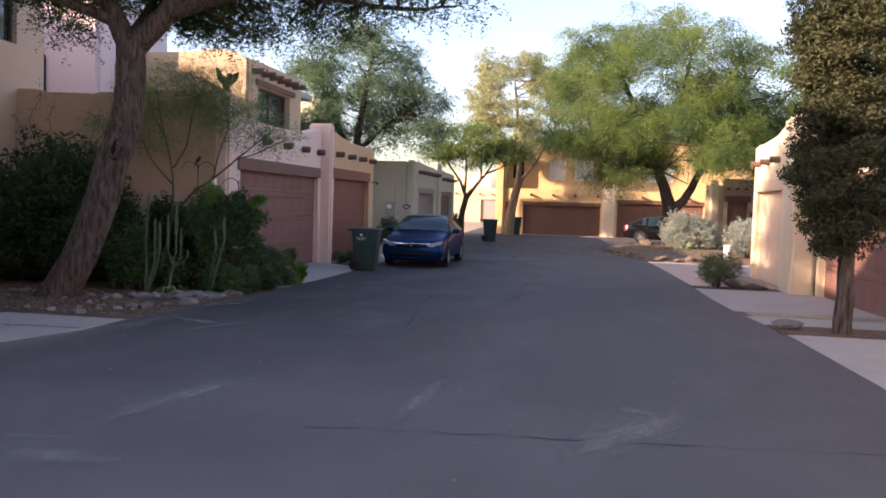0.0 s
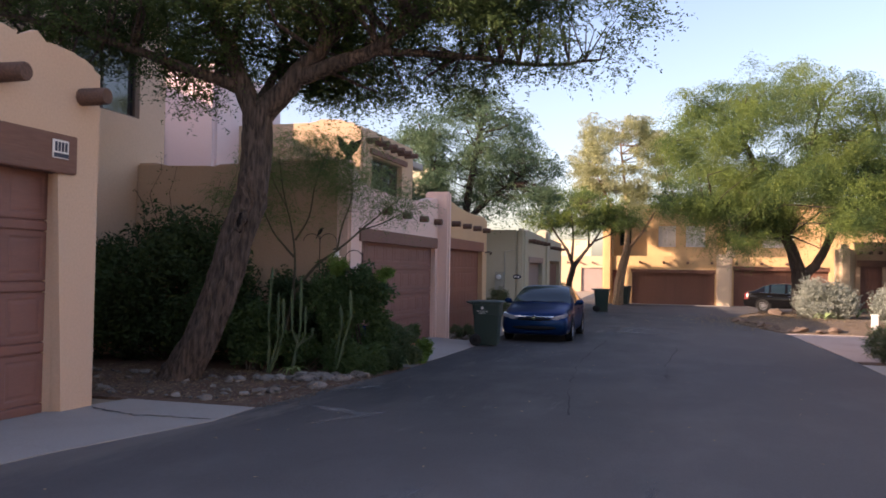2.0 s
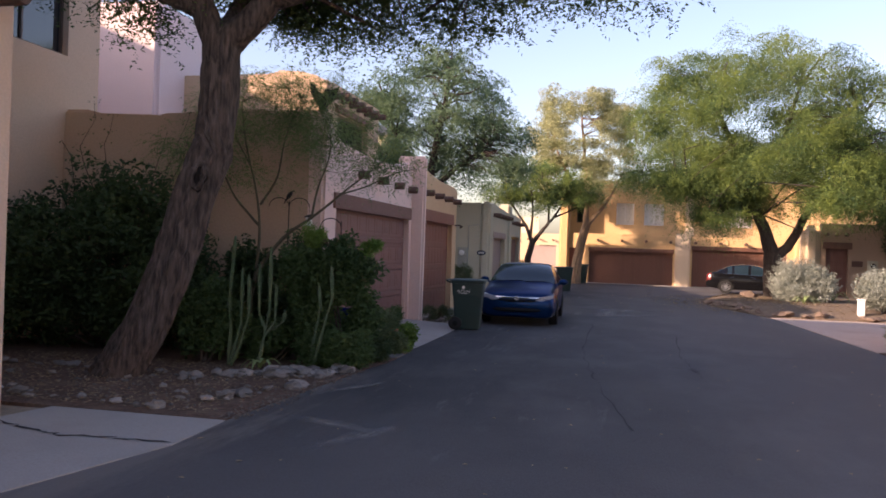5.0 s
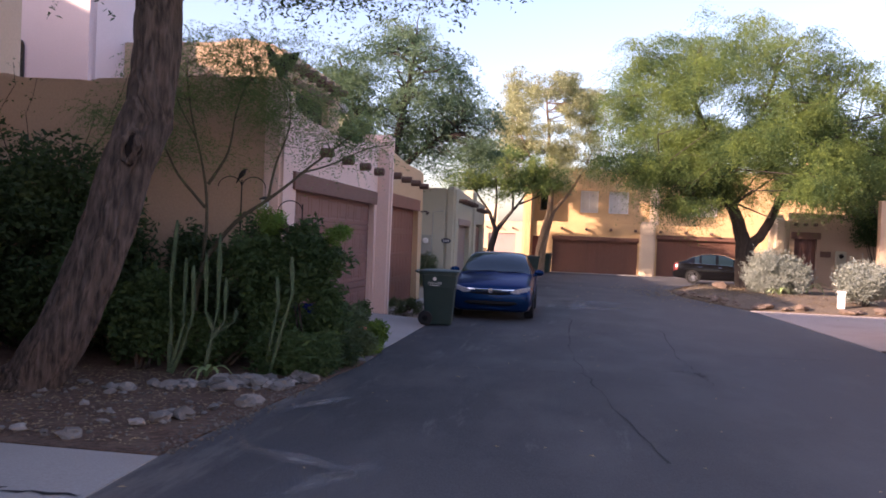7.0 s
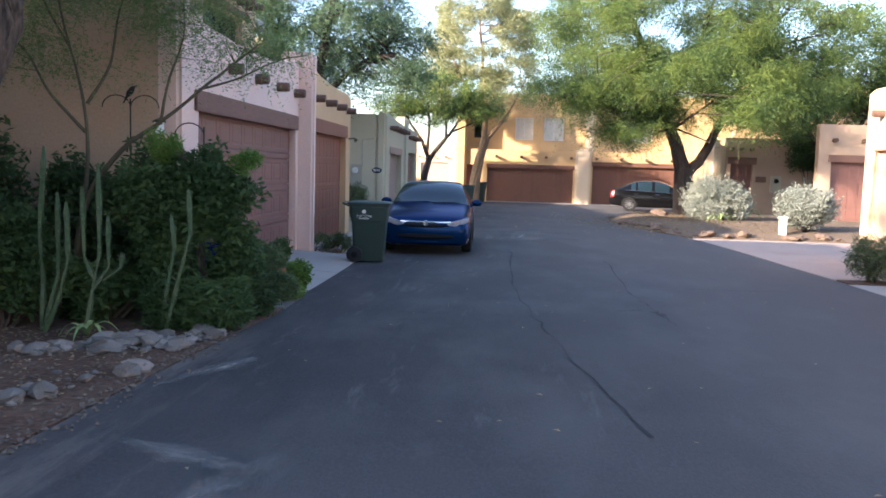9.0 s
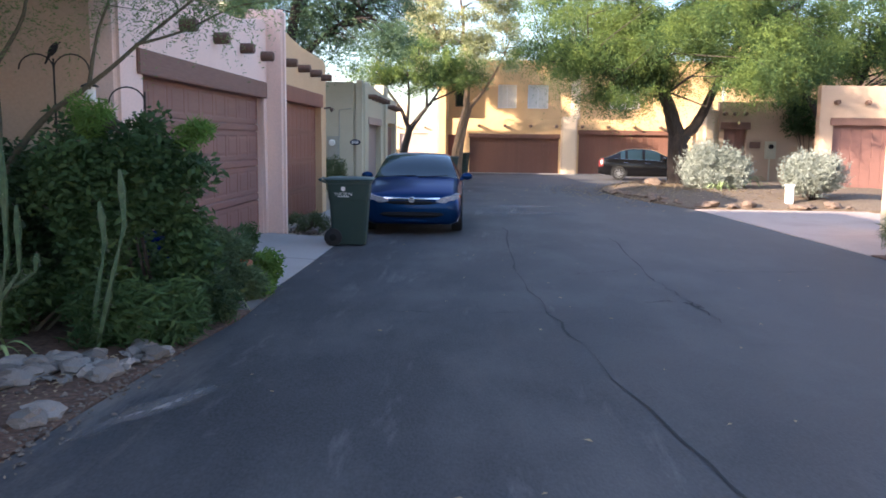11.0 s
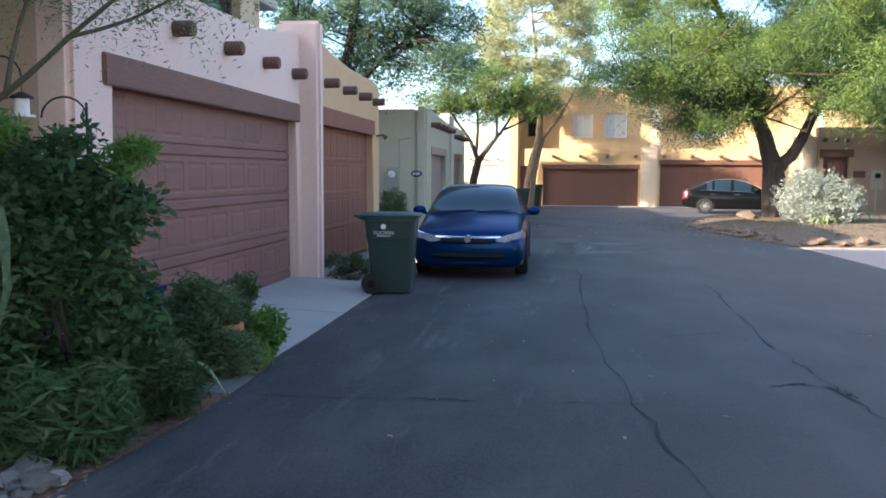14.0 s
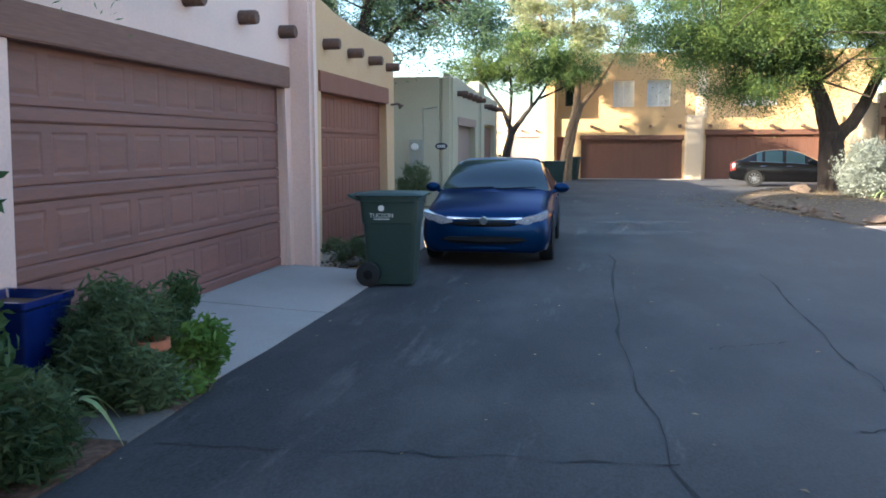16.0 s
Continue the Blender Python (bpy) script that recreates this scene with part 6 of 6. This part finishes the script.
cactus([[(0.66, -7.8, 0), (0.72, -7.8, 0.45), (0.78, -7.78, 0.8), (0.74, -7.76, 1.12)], [(0.72, -7.85, 0), (0.84, -7.85, 0.5), (0.95, -7.82, 0.95), (0.92, -7.8, 1.36)]], "leaning pair of pale cactus stems")
cactus([[(-0.9, -7.6, 0), (-0.88, -7.6, 0.9)], [(-0.7, -7.65, 0), (-0.72, -7.65, 1.15)]], "short slender cactus stems in the bed")

M_BLUEPOT = mat("cobalt_glaze", (0.008, 0.02, 0.13), 0.2, 0.15, 12, 0.02, spec=0.7, coat=0.5)
M_TERRA = mat("terracotta", (0.42, 0.16, 0.085), 0.8, 0.12, 25, 0.1)
M_IRON = mat("dark_iron", (0.025, 0.022, 0.02), 0.6, 0.2, 40, 0.1, metal=0.4)
pot = thing("planter", "tall square cobalt-blue glazed planter beside the garage", "planter", (0.31, -5.5, 0))
bm = bmesh.new()
z0 = ground_z(-5.5)
loft(bm, [[(0.31 + x, -5.5 + y, z0 + z) for x, y, z in l] for l in (rounded(0.17, 0.17, 0.03, 0.0), rounded(0.24, 0.24, 0.03, 0.60), rounded(0.255, 0.255, 0.03, 0.62), rounded(0.255, 0.255, 0.03, 0.66), rounded(0.22, 0.22, 0.03, 0.66), rounded(0.21, 0.21, 0.03, 0.58))])
part("pot", bm, M_BLUEPOT, pot, sharp=30)
bm = bmesh.new()
loft(bm, [[(0.31 + x, -5.5 + y, z0 + z) for x, y, z in rounded(0.205, 0.205, 0.03, h)] for h in (0.585, 0.60)])
part("soil", bm, M_DIRT, pot)
tp = thing("flower_pot", "small terracotta flower pot among the plants", "pot", (1.08, -5.28, 0))
bm = bmesh.new()
for loops in ([(0.09, 0.0), (0.115, 0.30), (0.13, 0.30), (0.13, 0.36), (0.105, 0.36), (0.1, 0.30)],):
    loft(bm, [[(1.08 + r * math.cos(k * math.tau / 20), -5.28 + r * math.sin(k * math.tau / 20), ground_z(-5.5) + z) for k in range(20)] for r, z in loops])
part("pot", bm, M_TERRA, tp)
M_OLDCLAY = mat("weathered_clay", (0.20, 0.085, 0.055), 0.9, 0.3, 12, 0.3)
bm = bmesh.new()
box(bm, -1.75, -1.45, -8.3, -8.1, 0.0, 0.24)
solo("clay_block", bevel(bm, 0.04, 2), M_OLDCLAY, "weathered red clay block behind the tree", "block")


def strap_plant(x, y, n, length, label, m, seed):
    r = random.Random(seed)
    foot = island_z(x, y) - 0.02 if y > 7.5 else ground_z(y)
    e = thing("strap_plant", label, "plant", (x, y, foot))
    for i in range(n):
        a = i * math.tau / n + r.uniform(-0.3, 0.3)
        bm = bmesh.new()
        rows, L = [], length * r.uniform(0.7, 1.2)
        for k in range(9):
            f = k / 8
            d = L * (0.75 * f)
            h = L * (1.1 * f - 1.15 * f ** 2.2)
            w = 0.022 * (1 - f ** 3) + 0.002
            c = Vector((x + math.cos(a) * d, y + math.sin(a) * d, foot + 0.03 + max(-0.02, h)))
            s = Vector((-math.sin(a), math.cos(a), 0)) * w
            rows.append([bm.verts.new(c + s), bm.verts.new(c - Vector((0, 0, 0.008))), bm.verts.new(c - s)])
        for p, q in zip(rows, rows[1:]):
            for k in range(2):
                bm.faces.new((p[k], p[k + 1], q[k + 1], q[k]))
        part("leaf", bm, m, e)


M_STRAP = mat("strap_leaf", (0.22, 0.30, 0.12), 0.6, 0.2, 10, 0.1, (0.45, 0.42, 0.25), 3, 0.5)
strap_plant(0.95, -6.1, 9, 0.6, "pale arching strap-leaved plant", M_STRAP, 1)
strap_plant(0.18, -8.3, 8, 0.34, "small strap-leaved plant among the stones", M_STRAP, 2)
strap_plant(10.9, 12.0, 12, 0.7, "spiky green yucca under the mesquite", M_STRAP, 5)
strap_plant(12.3, 14.0, 14, 1.1, "spiky green yucca before the shaded wall", M_STRAP, 6)


def hook_stand(x, y, h, arms, label, seed):
    e = thing("shepherd_hook", label, "garden hook", (x, y, ground_z(y)), "garden hooks")
    bm = bmesh.new()
    tube(bm, [(x, y, -0.1), (x, y, h)], [0.009, 0.009], 6)
    part("pole", bm, M_IRON, e)
    for sx in arms:
        bm = bmesh.new()
        tube(bm, [(x + sx * 0.33 * (1 - math.cos(a)) / 2, y, h - 0.1 + 0.14 * math.sin(a) + (0.0 if a < 2.2 else 0)) for a in [k * math.pi / 10 for k in range(11)]], [0.007] * 11, 6)
        part("arm", bm, M_IRON, e)
    return e


hook_stand(0.55, -6.35, 2.0, (-1,), "thin dark iron garden hook above the bush", 1)
hk = hook_stand(-0.35, -6.2, 2.3, (-1, 1), "double iron garden hook with a small bird ornament", 2)
bm = bmesh.new()
bmesh.ops.create_uvsphere(bm, u_segments=12, v_segments=8, radius=1, matrix=pose(-0.35, -6.2, 2.38, 0, 35, 0) @ Matrix.Diagonal((0.035, 0.03, 0.075, 1)))
tube(bm, [(-0.31, -6.2, 2.43), (-0.27, -6.2, 2.45)], [0.012, 0.003], 6)
tube(bm, [(-0.38, -6.2, 2.34), (-0.43, -6.2, 2.25)], [0.018, 0.008], 6)
part("bird_ornament", bm, M_IRON, hk)
fd = thing("bird_feeder", "small hanging pale bird feeder", "bird feeder", (-0.02, -6.2, 2.0))
bm = bmesh.new()
tube(bm, [(-0.02, -6.2, 2.2), (-0.02, -6.2, 2.08)], [0.003, 0.003], 5)
tube(bm, [(-0.02, -6.2, 2.09), (-0.02, -6.2, 2.06), (-0.02, -6.2, 2.045)], [0.015, 0.075, 0.08], 14)
part("roof", bm, M_IRON, fd)
bm = bmesh.new()
tube(bm, [(-0.02, -6.2, 2.045), (-0.02, -6.2, 1.93)], [0.05, 0.05], 14)
tube(bm, [(-0.02, -6.2, 1.93), (-0.02, -6.2, 1.915)], [0.085, 0.085], 14)
part("body", bm, M_WHITE, fd)

# winged bird figure on the parapet
M_BRONZE = mat("dark_bronze", (0.03, 0.032, 0.028), 0.55, 0.2, 20, 0.2, metal=0.5)
bm = bmesh.new()
X, Y, Z = -0.12, -5.45, 3.80
bmesh.ops.create_uvsphere(bm, u_segments=14, v_segments=10, radius=1, matrix=pose(X, Y, Z + 0.15, 0, 10, 0) @ Matrix.Diagonal((0.085, 0.09, 0.16, 1)))
bmesh.ops.create_uvsphere(bm, u_segments=12, v_segments=8, radius=0.055, matrix=pose(X + 0.06, Y - 0.02, Z + 0.30))
tube(bm, [(X + 0.1, Y - 0.02, Z + 0.3), (X + 0.15, Y - 0.02, Z + 0.285)], [0.025, 0.004], 6)
for s, tip in ((-1, 0.47), (1, 0.38)):
    prism(bm, [(X + s * 0.03, Z + 0.12), (X + s * 0.09, Z + 0.10), (X + s * 0.16, Z + 0.17), (X + s * 0.22, Z + 0.27), (X + s * 0.25, Z + tip), (X + s * 0.19, Z + tip - 0.02), (X + s * 0.12, Z + 0.34), (X + s * 0.03, Z + 0.27)], "y", Y - 0.012, Y + 0.012)
box(bm, X - 0.06, X + 0.06, Y - 0.06, Y + 0.06, Z - 0.01, Z + 0.04)
solo("bird_statue", bm, M_BRONZE, "dark bronze winged bird figure on the parapet", "statue")

# wall fittings
M_METER = mat("meter_grey", (0.36, 0.35, 0.30), 0.6, 0.06, 30, 0.05)
mt = thing("electric_meter", "painted electric meter box with conduits on the wall", "electric meter", (-0.95, 12.4, 1.3))
bm = bmesh.new()
box(bm, -1.14, -0.78, 12.28, 12.452, 0.95, 1.68)
part("box", bevel(bm, 0.012), M_METER, mt)
bm = bmesh.new()
tube(bm, [(-0.98, 12.28, 1.48), (-0.98, 12.2, 1.48), (-0.98, 12.17, 1.48)], [0.1, 0.1, 0.07], 16)
part("dial", bm, M_WHITE, mt)
for x in (-1.05, -0.88, -0.72):
    bm = bmesh.new()
    tube(bm, [(x, 12.4, 0.98), (x, 12.4, -0.08)], [0.025, 0.025], 8)
    part("conduit", bm, M_METER, mt)
bm = bmesh.new()
box(bm, -0.82, -0.6, 12.32, 12.452, 0.25, 0.6)
part("box", bevel(bm, 0.01), M_METER, mt)
bm = bmesh.new()
tube(bm, [(-0.78, 12.43, 1.6), (-0.78, 12.43, 2.5), (-0.4, 12.43, 2.55)], [0.02] * 3, 8)
part("conduit", bm, M_METER, mt)

M_SIGN = mat("sign_dark", (0.03, 0.035, 0.06), 0.5, 0.1, 30, 0)
sg = thing("number_plaque", "small dark oval plaque with pale bars", "plaque", (-0.28, 12.42, 1.5))
bm = bmesh.new()
loft(bm, [[(-0.28 + 0.17 * s * math.cos(k * math.tau / 24), yy, 1.5 + 0.095 * s * math.sin(k * math.tau / 24)) for k in range(24)] for yy, s in ((12.448, 1), (12.425, 1), (12.42, 0.93))])
part("plate", bm, M_SIGN, sg)
for i in range(4):
    bm = bmesh.new()
    box(bm, -0.385 + 0.055 * i, -0.35 + 0.055 * i, 12.413, 12.42, 1.46, 1.54)
    part("bar", bm, M_WHITE, sg)
sg = thing("number_plaque", "small white plaque with dark bars on the lintel", "plaque", (-0.4, -12.83, 2.95))
bm = bmesh.new()
box(bm, -0.408, -0.39, -12.95, -12.71, 2.84, 3.04)
part("plate", bevel(bm, 0.006), M_WHITE, sg)
bm = bmesh.new()
box(bm, -0.391, -0.388, -12.94, -12.72, 2.85, 2.895)
part("bar", bm, M_SIGN, sg)
for i in range(4):
    bm = bmesh.new()
    box(bm, -0.391, -0.387, -12.925 + 0.05 * i, -12.89 + 0.05 * i, 2.915, 3.015)
    part("bar", bm, M_SIGN, sg)

ps = thing("marker_post", "short white square post at the driveway's edge", "post", (11.85, 8.75, 0))
bm = bmesh.new()
box(bm, 11.76, 11.94, 8.66, 8.84, -0.12, 0.5)
part("post", bevel(bm, 0.015), M_WHITE, ps)
bm = bmesh.new()
box(bm, 11.74, 11.96, 8.64, 8.86, 0.502, 0.55)
part("cap", bevel(bm, 0.012), M_WHITE, ps)

# thorny vine on the wall behind the hedge
rv = np.random.default_rng(51)
vine = thing("vine", "thin leafless vine climbing the stucco wall", "vine", (-3.6, -5.75, 0))
bm = bmesh.new()
tips = []
for k in range(7):
    p = Vector((-3.9 + 0.1 * k, -5.68, 1.5))
    pts = [p.copy()]
    for i in range(9):
        p += Vector((rv.normal(0.06 * (k - 3), 0.09), rv.normal(0, 0.015), rv.uniform(0.18, 0.34)))
        p.y = min(p.y, -5.64)
        pts.append(p.copy())
        tips.append(tuple(p))
    tube(bm, pts, [0.012 - 0.001 * i for i in range(10)], 5)
tagged(part("stems", bm, M_BARK_DARK, vine), kind="stuff")
leaves("foliage", vine, tips, 0.07, 7, 0.05, 0.025, L_SHRUB, rv)


# ---------------------------------------------------------------- scuffs and dust on the lane
def smear_mat():
    """Chalky scrape that fades out at its ends and breaks up into grain."""
    m = bpy.data.materials.new("chalky_scrape")
    m.use_nodes = True
    nt, b = m.node_tree, m.node_tree.nodes["Principled BSDF"]
    b.inputs["Base Color"].default_value, b.inputs["Roughness"].default_value = (0.27, 0.26, 0.255, 1), 0.9
    tc, sep = nt.nodes.new("ShaderNodeTexCoord"), nt.nodes.new("ShaderNodeSeparateXYZ")
    nt.links.new(tc.outputs["Generated"], sep.inputs[0])
    fade = None
    for axis, power in (("X", 0.8), ("Y", 1.2)):
        ping = nt.nodes.new("ShaderNodeMath")
        ping.operation = "PINGPONG"
        ping.inputs[1].default_value = 0.5
        nt.links.new(sep.outputs[axis], ping.inputs[0])
        dbl = nt.nodes.new("ShaderNodeMath")
        dbl.operation = "MULTIPLY"
        dbl.inputs[1].default_value = 2.0
        nt.links.new(ping.outputs[0], dbl.inputs[0])
        pw = nt.nodes.new("ShaderNodeMath")
        pw.operation = "POWER"
        pw.inputs[1].default_value = power
        nt.links.new(dbl.outputs[0], pw.inputs[0])
        if fade is None:
            fade = pw
        else:
            both = nt.nodes.new("ShaderNodeMath")
            both.operation = "MULTIPLY"
            nt.links.new(fade.outputs[0], both.inputs[0])
            nt.links.new(pw.outputs[0], both.inputs[1])
            fade = both
    mp, grain = nt.nodes.new("ShaderNodeMapping"), nt.nodes.new("ShaderNodeTexNoise")
    mp.inputs["Scale"].default_value = (2.5, 9, 1)
    grain.inputs["Scale"].default_value, grain.inputs["Detail"].default_value, grain.inputs["Roughness"].default_value = 1.6, 9, 0.8
    nt.links.new(tc.outputs["Object"], mp.inputs[0])
    nt.links.new(mp.outputs[0], grain.inputs["Vector"])
    total = nt.nodes.new("ShaderNodeMath")
    total.operation = "MULTIPLY_ADD"
    total.inputs[1].default_value = 0.34
    nt.links.new(fade.outputs[0], total.inputs[0])
    nt.links.new(grain.outputs["Fac"], total.inputs[2])
    cut = nt.nodes.new("ShaderNodeMapRange")
    cut.inputs[1].default_value, cut.inputs[2].default_value, cut.inputs[4].default_value = 0.60, 0.88, 0.75
    nt.links.new(total.outputs[0], cut.inputs[0])
    gate = nt.nodes.new("ShaderNodeMath")
    gate.operation = "MULTIPLY"
    soft = nt.nodes.new("ShaderNodeMapRange")
    soft.inputs[2].default_value = 0.3
    nt.links.new(fade.outputs[0], soft.inputs[0])
    nt.links.new(cut.outputs[0], gate.inputs[0])
    nt.links.new(soft.outputs[0], gate.inputs[1])
    nt.links.new(gate.outputs[0], b.inputs["Alpha"])
    return m


M_SMEAR = smear_mat()


def smear(a, b, width):
    """A pale scrape on the asphalt from a to b."""
    d = Vector((b[0] - a[0], b[1] - a[1]))
    turn, n = math.atan2(d.y, d.x), 8
    c = ((a[0] + b[0]) / 2, (a[1] + b[1]) / 2)
    bm, rows = bmesh.new(), []
    for k in range(n + 1):
        u = d.length * (k / n - 0.5)
        row = []
        for w in (-width / 2, width / 2):
            wy = c[1] + u * math.sin(turn) + w * math.cos(turn)
            row.append(bm.verts.new((u, w, ground_z(wy) + 0.007)))
        rows.append(row)
    for p, q in zip(rows, rows[1:]):
        bm.faces.new((p[0], q[0], q[1], p[1]))
    ob = solo("lane_scuff", bm, M_SMEAR, "pale chalky scrape on the worn asphalt", "road scuff", "scuffs on the lane", "structure", False)
    ob.matrix_world = pose(c[0], c[1], 0, 0, 0, math.degrees(turn))


smear((3.8, -16.7), (4.3, -14.0), 0.55)
smear((3.5, -17.1), (4.6, -17.0), 0.5)
smear((5.86, -13.4), (5.8, -16.2), 0.28)
smear((3.2, -16.8), (4.0, -16.65), 0.16)
smear((6.8, -16.6), (8.1, -14.3), 0.9)
smear((7.3, -14.6), (7.7, -14.9), 0.3)
smear((2.3, -12.4), (2.8, -10.9), 0.5)
smear((1.5, -11.0), (2.8, -11.5), 0.5)
smear((1.42, -10.0), (2.0, -8.5), 0.45)
# broad pale patches across the lane beside and beyond the car
smear((3.3, 5.4), (6.4, 6.4), 1.4)
smear((4.2, 4.0), (4.7, 9.5), 1.2)
smear((3.2, 7.6), (6.5, 8.4), 1.2)
